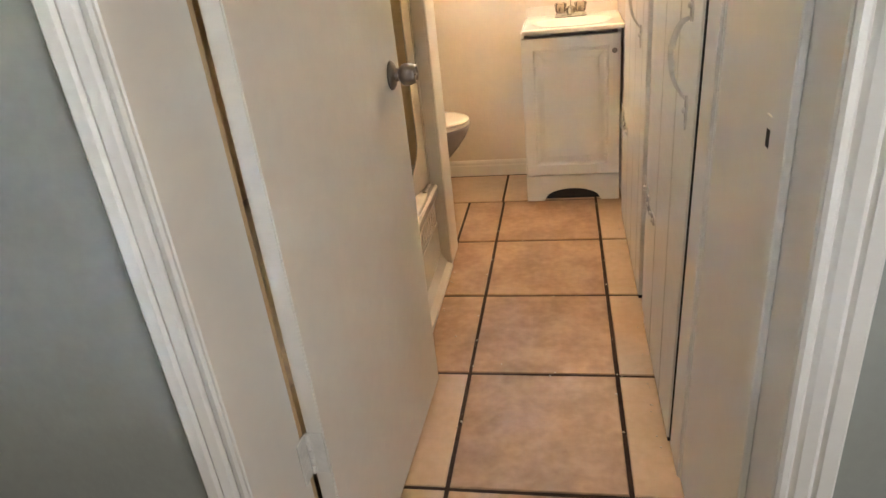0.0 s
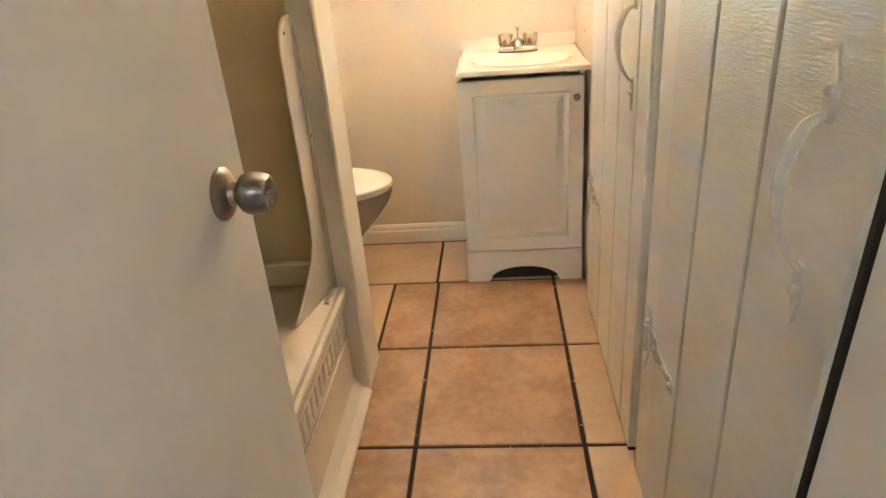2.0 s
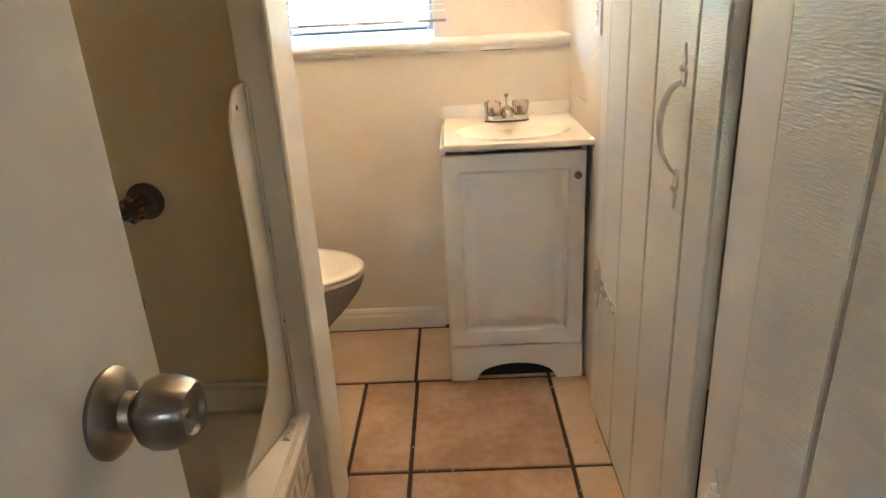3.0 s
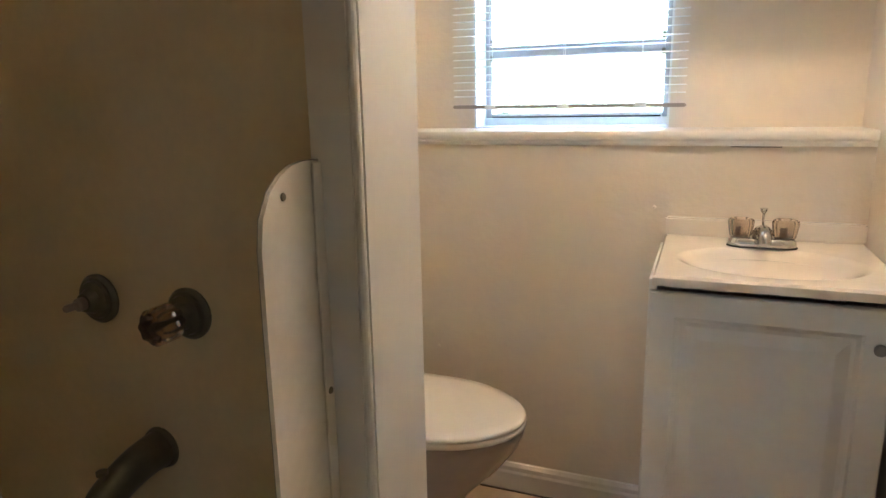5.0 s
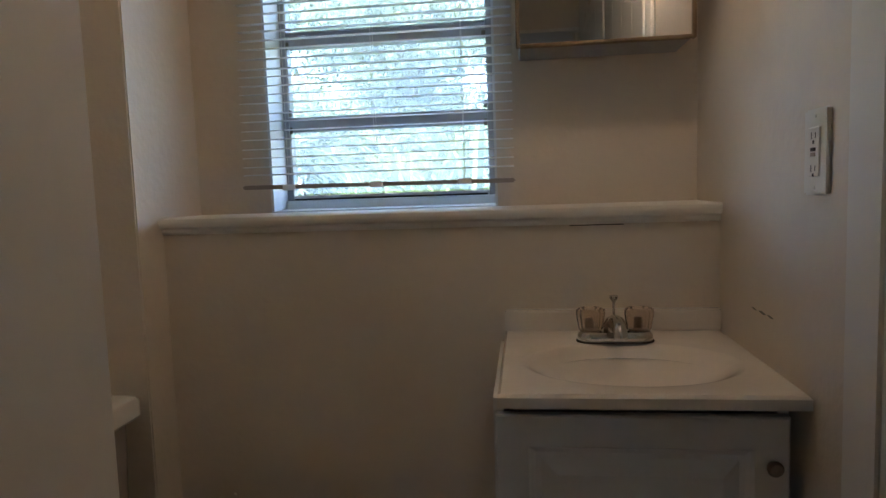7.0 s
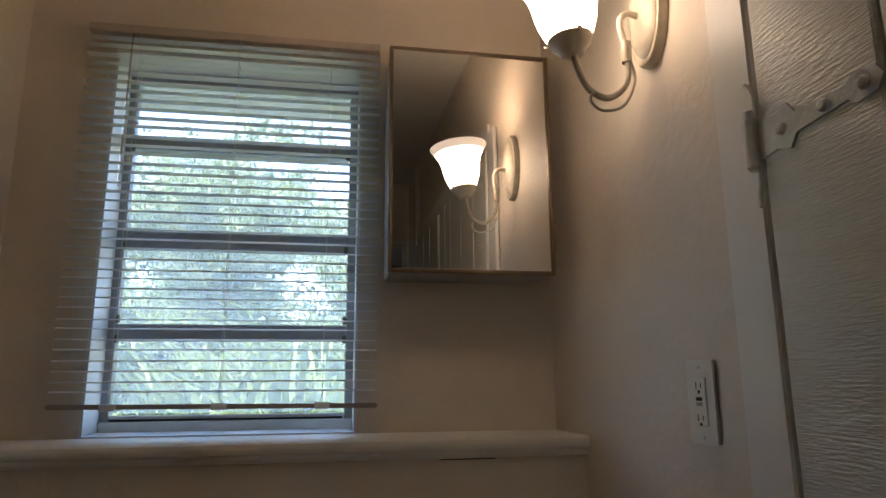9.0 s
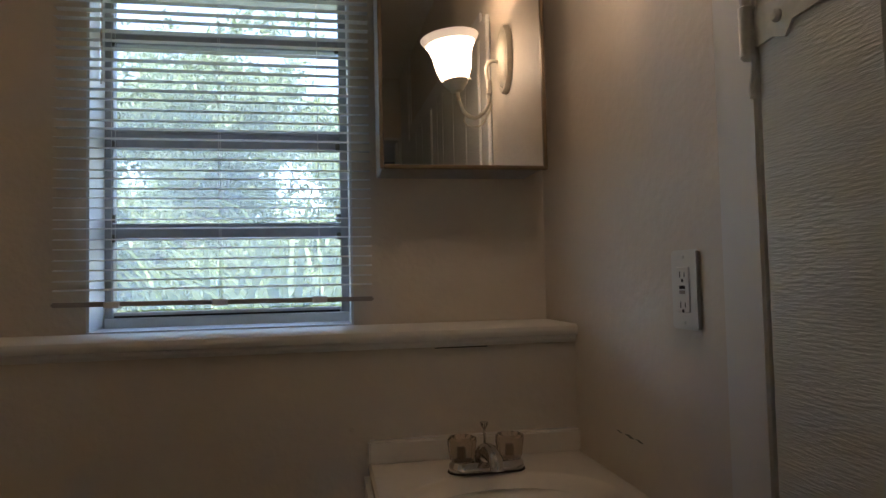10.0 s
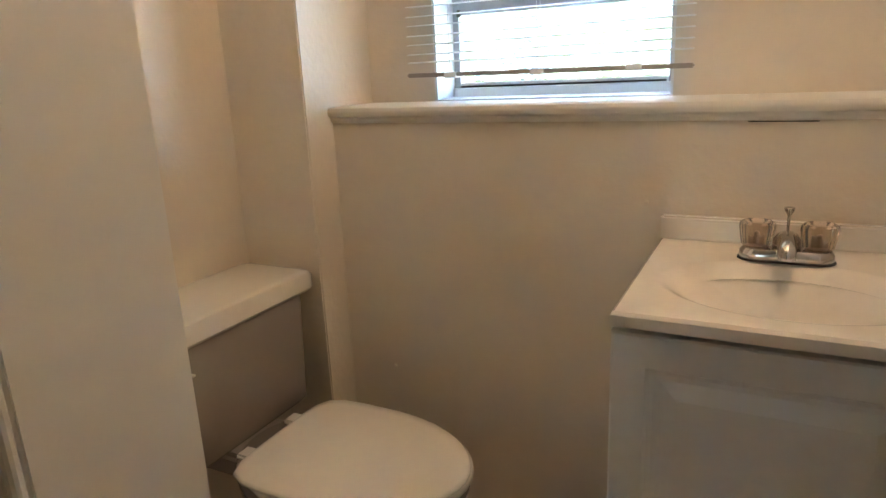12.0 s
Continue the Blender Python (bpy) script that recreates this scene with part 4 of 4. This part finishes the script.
part("bulb", lathe(bmesh.new(), [(0.008, 0.036), (0.013, 0.044), (0.022, 0.063), (0.0265, 0.078), (0.024, 0.094), (0.014, 0.105), (0.003, 0.108)], CM, 20), BULB, shade, "lit glass bulb", True)
lip = [(0.0692, 0.1342), (0.076, 0.143), (0.082, 0.152), (0.081, 0.154), (0.075, 0.1455), (0.0662, 0.1352)]
bm = bmesh.new()
loft(bm, [[CM @ Vector((r * math.cos(2 * math.pi * i / 40), r * math.sin(2 * math.pi * i / 40), z)) for i in range(40)] for r, z in lip + lip[:1]], caps=False)
bmesh.ops.remove_doubles(bm, verts=bm.verts, dist=1e-5)
part("shade_lip", bm, SHADE_RIM, shade, "", True)

# ---------------------------------------------------------------- outlet
outlet = thing("wall_outlet", "white wall outlet with test buttons", "outlet", (XR, 2.590, 1.153))
OY, OZ = 2.590, 1.153
part("cover_plate", boxes((XR - 0.006, XR - 0.0003, OY - 0.036, OY + 0.036, OZ - 0.058, OZ + 0.058), bevel=0.003, seg=2), PLASTIC, outlet)
face_ = part("receptacle", boxes((XR - 0.0085, XR - 0.0062, OY - 0.0165, OY + 0.0165, OZ - 0.033, OZ + 0.033), bevel=0.001), PLASTIC, outlet)
for s in (-1, 1):
    for dy, h in ((-0.006, 0.007), (0.006, 0.009)):
        part("slot", boxes((XR - 0.0088, XR - 0.0084, OY + dy - 0.001, OY + dy + 0.001, OZ + s * 0.022 - h / 2, OZ + s * 0.022 + h / 2)), BLACK, face_)
    part("ground_hole", boxes((XR - 0.0088, XR - 0.0084, OY - 0.0025, OY + 0.0025, OZ + s * 0.022 - 0.011, OZ + s * 0.022 - 0.0065)), BLACK, face_)
    part("screw", lathe(bmesh.new(), [(0.003, 0), (0.002, 0.001), (0.0005, 0.0012)], pose(XR - 0.006, OY, OZ + s * 0.048, 0, -90, 0), 10), STEELW, outlet, "", True)
part("button", boxes((XR - 0.0095, XR - 0.0084, OY - 0.007, OY + 0.007, OZ + 0.001, OZ + 0.006)), BLACK, face_, "dark test button")
part("button", boxes((XR - 0.0095, XR - 0.0084, OY - 0.007, OY + 0.007, OZ - 0.006, OZ - 0.001)), RAILM, face_)

# ---------------------------------------------------------------- window
window = thing("window_1", "four-light awning window with worn metal frame", "window", (-0.72, 3.325, 1.5), kind="structure")
SYW = 3.325
wx0, wx1, wz0, wz1 = -1.004, -0.430, 1.090, 1.932
part("reveal", boxes((WX0 - 0.0, WX0 + 0.006, YUP + 0.001, 3.315, WZ0, WZ1 - 0.001), (WX1 - 0.006, WX1, YUP + 0.001, 3.315, WZ0, WZ1 - 0.001), (WX0 + 0.0062, WX1 - 0.0062, YUP + 0.001, 3.315, WZ1 - 0.007, WZ1 - 0.001)), WINPAINT, window, "white painted reveal")
part("window_sill", mould(bmesh.new(), [(YUP - 0.006, WZ0 - 0.001), (YUP - 0.006, WZ0 + 0.002), (3.304, WZ0 + 0.004), (3.304, WZ0 - 0.001)], "x", WX0 + 0.001, WX1 - 0.001), WINPAINT, window, "white painted sill")
part("frame_side", boxes((wx0 + 0.006, wx0 + 0.030, 3.3152, 3.345, wz0, wz1), bevel=0.002), ALU, window)
part("frame_side", boxes((wx1 - 0.030, wx1 - 0.006, 3.3152, 3.345, wz0, wz1), bevel=0.002), ALU, window)
part("frame_head", boxes((wx0 + 0.0302, wx1 - 0.0302, 3.3152, 3.345, wz1 - 0.02, wz1), bevel=0.002), ALU, window)
part("frame_bottom", boxes((wx0 + 0.0302, wx1 - 0.0302, 3.3152, 3.345, wz0, wz0 + 0.026), bevel=0.002), WINPAINT, window)
bars = [1.120, 1.300, 1.515, 1.752, 1.915]
for zc, hh in ((1.300, 0.019), (1.515, 0.021), (1.752, 0.015)):
    b_ = part("sash_rail", boxes((wx0 + 0.0302, wx1 - 0.0302, 3.310, 3.340, zc - hh, zc + hh), bevel=0.003), ALU, window, "dull metal sash rail")
    part("drip_edge", boxes((wx0 + 0.0302, wx1 - 0.0302, 3.304, 3.3098, zc + hh - 0.008, zc + hh - 0.002), bevel=0.001), ALU, b_)
for a, b in zip(bars, bars[1:]):
    p = part("pane", boxes((wx0 + 0.0305, wx1 - 0.0305, 3.3405, 3.3435, a, b)), GLASS, window, "glass pane with a pale veil mixed in")
    p.visible_shadow = False
for sx in (wx0 + 0.034, wx1 - 0.034):
    for z in (1.285, 1.33, 1.50, 1.74):
        part("pivot_clip", boxes((sx - 0.005, sx + 0.005, 3.303, 3.3095, z - 0.009, z + 0.009), bevel=0.002), OLDMETAL, window)
part("bottom_panel", boxes((WX0 + 0.0065, WX1 - 0.0065, 3.3045, 3.3148, WZ0 + 0.001, 1.1035), bevel=0.002), WINPAINT, window, "white painted board under the panes")
part("seal_strip", boxes((wx0 + 0.034, wx1 - 0.034, 3.307, 3.3148, 1.104, 1.1085)), DARKEDGE, window, "dark rubber seal")
part("head_board", boxes((WX0 + 0.0065, WX1 - 0.0065, 3.300, 3.3148, 1.922, WZ1 - 0.0075), bevel=0.002), WINPAINT, window, "white painted head board")

# ---------------------------------------------------------------- blind
blind = thing("venetian_blind", "lowered white mini blind with open slats", "blind", (-0.72, 3.183, 1.95))
BX0, BX1, BY, BZ0, BZ1 = -1.052, -0.392, 3.185, 1.146, 1.968
part("headrail", boxes((BX0 + 0.004, BX1 - 0.004, BY - 0.013, BY + 0.013, BZ1 - 0.004, BZ1 + 0.016), bevel=0.002), HEADM, blind, "beige metal headrail")
part("bottom_rail", xf(boxes((BX0, BX1, BY - 0.013, BY + 0.013, BZ0 - 0.013, BZ0 - 0.003), bevel=0.003, seg=2), pose((BX0 + BX1) / 2, 0, BZ0) @ Matrix.Rotation(radians(0.35), 4, "Y") @ pose(-(BX0 + BX1) / 2, 0, -BZ0)), RAILM, blind, "beige bottom rail")
for cxx in (-0.935, -0.720, -0.510):
    part("rail_clip", boxes((cxx - 0.016, cxx + 0.016, BY - 0.015, BY + 0.015, BZ0 - 0.0155, BZ0 - 0.0015), bevel=0.002), SLAT, blind, "white plastic cord clip")
    for dy in (-0.0125, 0.0125):
        part("ladder_cord", tube(bmesh.new(), [(cxx, BY + dy, BZ0 - 0.006), (cxx, BY + dy, BZ1)], 0.0007, 5), CORD, blind)
sm = bmesh.new()
prof = [(-0.0125 + 0.025 * k / 6, 0.0022 * math.sin(math.pi * k / 6)) for k in range(7)]
loft(sm, [[Vector((x, u, v)) for u, v in prof] + [Vector((x, u, v - 0.0007)) for u, v in reversed(prof)] for x in (BX0 + 0.003, BX1 - 0.003)])
bmesh.ops.recalc_face_normals(sm, faces=sm.faces)
slat_mesh = bpy.data.meshes.new("slat")
sm.to_mesh(slat_mesh)
sm.free()
slat_mesh.materials.append(SLAT)
N_SLATS = 38
for k in range(N_SLATS):
    o = new("slat", slat_mesh)
    o.parent = blind
    o.matrix_parent_inverse = blind.matrix_basis.inverted()
    o.matrix_basis = pose(0, BY, BZ0 + 0.022 + k * (BZ1 - BZ0 - 0.034) / (N_SLATS - 1), 4 + random.uniform(-2, 2), random.uniform(-0.15, 0.15), 0)
part("tilt_wand", tube(bmesh.new(), [(-0.952, BY - 0.018, BZ1 - 0.01), (-0.953, BY - 0.020, 1.60)], 0.0022, 6), ACRYLIC, blind, "clear tilt wand")

# small marks on the walls
chip = thing("wall_chip", "dark chipped paint scratch on the wall", "scratch", (XR, 2.78, 0.89))
for a, b, h in ((2.744, 2.772, 0.0030), (2.776, 2.812, 0.0042), (2.822, 2.846, 0.0022)):
    m_ = (a + b) / 2
    part("scratch", prism(bmesh.new(), [(a, 0.8935), (m_ - 0.004, 0.8935 - h * 0.4), (b, 0.895), (m_ + 0.003, 0.8945 + h * 0.6)], "x", XR - 0.0012, XR - 0.0002), OLDMETAL, chip)

for bx, bz in ((-0.450, 0.882), (-1.054, 0.430)):
    tagged(part("paint_bump", lathe(bmesh.new(), [(0.0045, 0.0), (0.004, 0.0015), (0.002, 0.003), (0.0006, 0.0033)], pose(bx, YLOW + 0.0002, bz, 90, 0, 0), 12), WALL, None, "", True),
           "small paint-covered nail head in the wall", "nail head", "nail heads")

# ---------------------------------------------------------------- outdoors
structure("ground", boxes((-60, 60, 3.36, 90, -0.45, -0.35)), GRASS, "sunlit lawn behind the house", "lawn")
structure("outer_wall", boxes((-6, -1.66, 3.22, 3.36, -0.35, 2.6), (0.76, 6, 3.22, 3.36, -0.35, 2.6)), SOFFIT, "plain outer house wall", "wall")
eave = thing("roof_eave", "grey boarded roof overhang above the window", "eave", (-0.7, 3.7, 2.15), kind="structure")
for k in range(4):
    part("soffit_board", boxes((-6, 6, 3.37 + 0.14 * k, 3.505 + 0.14 * k, 2.20 - 0.012 * k, 2.225 - 0.012 * k), bevel=0.003), SOFFIT, eave)
part("fascia", boxes((-6, 6, 3.935, 3.96, 2.10, 2.30), bevel=0.003), SOFFIT, eave)
# unseen roof, stretched far south to keep direct sun out of the hall
part("sun_blocking_roof", boxes((-6.5, 6.5, -6.2, 3.98, 2.62, 2.70)), SOFFIT, eave)


def leaf_cloud(name, blobs, count, size, seed, material, parent):
    """A crown of many small folded leaves in uneven clumps, with gaps."""
    rng = np.random.default_rng(seed)
    verts, faces = [], []
    total = sum(r[3] * r[4] * r[5] for r in blobs)
    n = 0
    for bx, by, bz, rx, ry, rz in blobs:
        c = int(count * rx * ry * rz / total)
        clumps = rng.normal(size=(max(6, c // 60), 3))
        clumps /= np.linalg.norm(clumps, axis=1)[:, None]
        clumps *= rng.uniform(0.45, 1.05, (len(clumps), 1))
        which = rng.integers(0, len(clumps), c)
        p = clumps[which] + rng.normal(scale=0.13, size=(c, 3))
        p = p * np.array([rx, ry, rz]) + np.array([bx, by, bz])
        d = rng.normal(size=(c, 3))
        d[:, 2] -= 0.3
        d /= np.linalg.norm(d, axis=1)[:, None]
        e = np.cross(d, rng.normal(size=(c, 3)))
        e /= np.linalg.norm(e, axis=1)[:, None]
        s = rng.uniform(0.6, 1.4, (c, 1)) * size
        up = np.cross(d, e) * 0.15 * s
        quad = np.stack([p - d * s, p + e * s * 0.42 + up, p + d * s, p - e * s * 0.42 + up], axis=1).reshape(-1, 3)
        verts.append(quad)
        idx = np.arange(c)[:, None] * 4 + n
        faces.append(np.concatenate([idx + np.array([0, 1, 2]), idx + np.array([0, 2, 3])], axis=0))
        n += c * 4
    me = bpy.data.meshes.new(name)
    me.from_pydata(np.concatenate(verts).tolist(), [], np.concatenate(faces).tolist())
    me.materials.append(material)
    ob = new(name, me)
    ob.parent = parent
    ob.matrix_parent_inverse = parent.matrix_basis.inverted()
    return ob


def shrub(x, y, h, w, seed, label, count=24000, size=0.034):
    rng = random.Random(seed)
    t = thing("garden_tree", label, "tree", (x, y, -0.35), "garden trees")
    bm = bmesh.new()
    tube(bm, smooth_path([(x, y, -0.36), (x + 0.05, y, h * 0.25), (x - 0.04, y + 0.05, h * 0.55), (x, y, h * 0.8)], 4), [0.05 - 0.0035 * k for k in range(13)], 8)
    for k in range(4):
        a = rng.uniform(0, 6.28)
        z0 = h * rng.uniform(0.2, 0.55)
        tube(bm, smooth_path([(x, y, z0), (x + 0.3 * w * math.cos(a), y + 0.3 * w * math.sin(a), z0 + 0.25 * h), (x + 0.5 * w * math.cos(a), y + 0.5 * w * math.sin(a), z0 + 0.4 * h)], 3), [0.022, 0.02, 0.017, 0.014, 0.011, 0.008, 0.005], 6)
    part("trunk", bm, BARK, t, "", True)
    blobs = []
    for k in range(9):
        a, rr = rng.uniform(0, 6.28), rng.uniform(0.1, 0.55) * w
        blobs.append((x + rr * math.cos(a), y + rr * math.sin(a), h * rng.uniform(0.25, 0.95), w * rng.uniform(0.25, 0.42), w * rng.uniform(0.25, 0.42), h * rng.uniform(0.13, 0.24)))
    leaf_cloud("crown", blobs, count, size, seed, LEAF, t)


shrub(-3.4, 8.2, 3.6, 2.0, 3, "leafy green garden tree behind the house")
shrub(-1.6, 9.2, 3.4, 2.0, 5, "bushy pale green garden tree on the lawn")
shrub(0.1, 9.6, 2.7, 1.8, 8, "low spreading green garden tree on the lawn")
shrub(-2.4, 7.6, 1.9, 1.4, 11, "low leafy shrub on the lawn", 18000, 0.03)
shrub(-0.6, 8.0, 1.6, 1.4, 12, "low leafy shrub on the lawn", 18000, 0.03)
shrub(-1.75, 8.5, 2.9, 1.5, 31, "dense leafy green shrub on the lawn", 22000, 0.032)
shrub(1.9, 9.8, 3.6, 2.0, 14, "tall green garden tree beside the lawn")
shrub(-5.2, 10.5, 5.6, 2.6, 17, "tall leafy garden tree behind the lawn", 20000, 0.05)
shrub(-2.6, 13.0, 5.4, 3.0, 19, "distant green garden tree beyond the lawn", 20000, 0.055)
shrub(-0.2, 13.5, 4.2, 3.0, 21, "distant green garden tree beyond the lawn", 20000, 0.055)
shrub(3.4, 14.5, 5.0, 3.0, 23, "distant green garden tree beyond the lawn", 12000, 0.07)


def strap_plant(x, y, n, length, seed):
    rng = np.random.default_rng(seed)
    t = thing("strap_leaf_plant", "clump of long arching strap leaves", "plant", (x, y, -0.35), "strap-leaf plants")
    bm = bmesh.new()
    for k in range(n):
        a, out = rng.uniform(0, 2 * math.pi), rng.uniform(0.25, 0.75) * length
        h = rng.uniform(0.7, 1.15) * length
        w = rng.uniform(0.016, 0.032)
        base = Vector((x + rng.normal() * 0.08, y + rng.normal() * 0.08, -0.35))
        rows = []
        side = Vector((-math.sin(a), math.cos(a), 0))
        for j in range(7):
            s = j / 6
            p = base + Vector((math.cos(a), math.sin(a), 0)) * out * s ** 1.4 + Vector((0, 0, 1)) * (h * (1.5 * s - 0.75 * s * s))
            ww = w * (1 - s ** 2.5) + 0.001
            rows.append((bm.verts.new(p - side * ww), bm.verts.new(p + side * ww)))
        for r0, r1 in zip(rows, rows[1:]):
            bm.faces.new((r0[0], r0[1], r1[1], r1[0]))
    part("leaves", bm, BLADE, t)


for x, y, n, ln, sd in ((-1.3, 6.7, 90, 2.25, 1), (-0.65, 6.6, 100, 2.45, 2), (-0.1, 7.0, 70, 2.3, 4), (-2.0, 7.1, 60, 2.0, 6)):
    strap_plant(x, y, n, ln, sd)

# ---------------------------------------------------------------- floor and its tiles
floor = structure("floor", boxes((-1.65, 0.75, YHALL, 3.33, -0.08, -0.0045)), GROUT, "tan ceramic floor tiles with wide dark grout", "floor")
GX = [-1.435, -0.990, -0.546, -0.100, XR + 0.026]
GY = [0.31, 0.779, 1.246, 1.718, 2.184, 2.637, YLOW - 0.018]
GAP = 0.0062


def tile(x0, x1, y0, y1):
    bm = bmesh.new()
    x0, x1, y0, y1 = x0 + GAP, x1 - GAP, y0 + GAP, y1 - GAP
    j = [random.uniform(-0.0012, 0.0012) for _ in range(4)]
    b = 0.0025
    ring = [(x0 + j[0], y0), (x1 + j[1], y0 + j[2]), (x1, y1 + j[3]), (x0, y1)]
    loft(bm, [[Vector((x, y, -0.007)) for x, y in ring], [Vector((x, y, -0.002)) for x, y in ring],
              [Vector((x + (b if x < (x0 + x1) / 2 else -b), y + (b if y < (y0 + y1) / 2 else -b), 0.0)) for x, y in ring]])
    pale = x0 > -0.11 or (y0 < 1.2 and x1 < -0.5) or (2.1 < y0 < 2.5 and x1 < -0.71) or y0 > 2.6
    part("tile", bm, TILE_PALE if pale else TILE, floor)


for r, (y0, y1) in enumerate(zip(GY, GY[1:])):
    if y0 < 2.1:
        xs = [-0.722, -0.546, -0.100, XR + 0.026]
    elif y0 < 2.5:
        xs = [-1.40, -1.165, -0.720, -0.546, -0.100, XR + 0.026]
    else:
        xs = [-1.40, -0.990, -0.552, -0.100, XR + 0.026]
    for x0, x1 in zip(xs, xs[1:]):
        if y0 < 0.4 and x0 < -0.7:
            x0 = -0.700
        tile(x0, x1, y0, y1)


# crumbs and paint flakes swept along the joints and the tub foot
rng = random.Random(7)
bm = bmesh.new()
spots = []
for gx in (-0.546, -0.100):
    spots += [(gx + rng.gauss(0, 0.006), rng.uniform(0.9, 2.6)) for _ in range(14)]
for gy in (1.246, 1.718, 2.184, 2.637):
    spots += [(rng.uniform(-0.70, 0.0), gy + rng.gauss(0, 0.006)) for _ in range(4)]
spots += [(-0.698 + abs(rng.gauss(0, 0.008)), rng.uniform(0.9, 1.95)) for _ in range(16)]
spots += [(-0.012 - abs(rng.gauss(0, 0.008)), rng.uniform(0.95, 2.55)) for _ in range(16)]
spots += [(rng.uniform(-0.9, -0.05), rng.uniform(1.0, 3.0)) for _ in range(9)]
for x, y in spots:
    r = rng.uniform(0.0012, 0.004)
    lathe(bm, [(r, 0.0), (r * 0.8, r * 0.5), (r * 0.2, r * 0.7)], pose(x, y, 0.0002, 0, 0, rng.uniform(0, 90)), 5)
tagged(part("floor_crumbs", bm, CAULK), "pale crumbs and paint flakes on the tiles", "debris", "", "stuff")
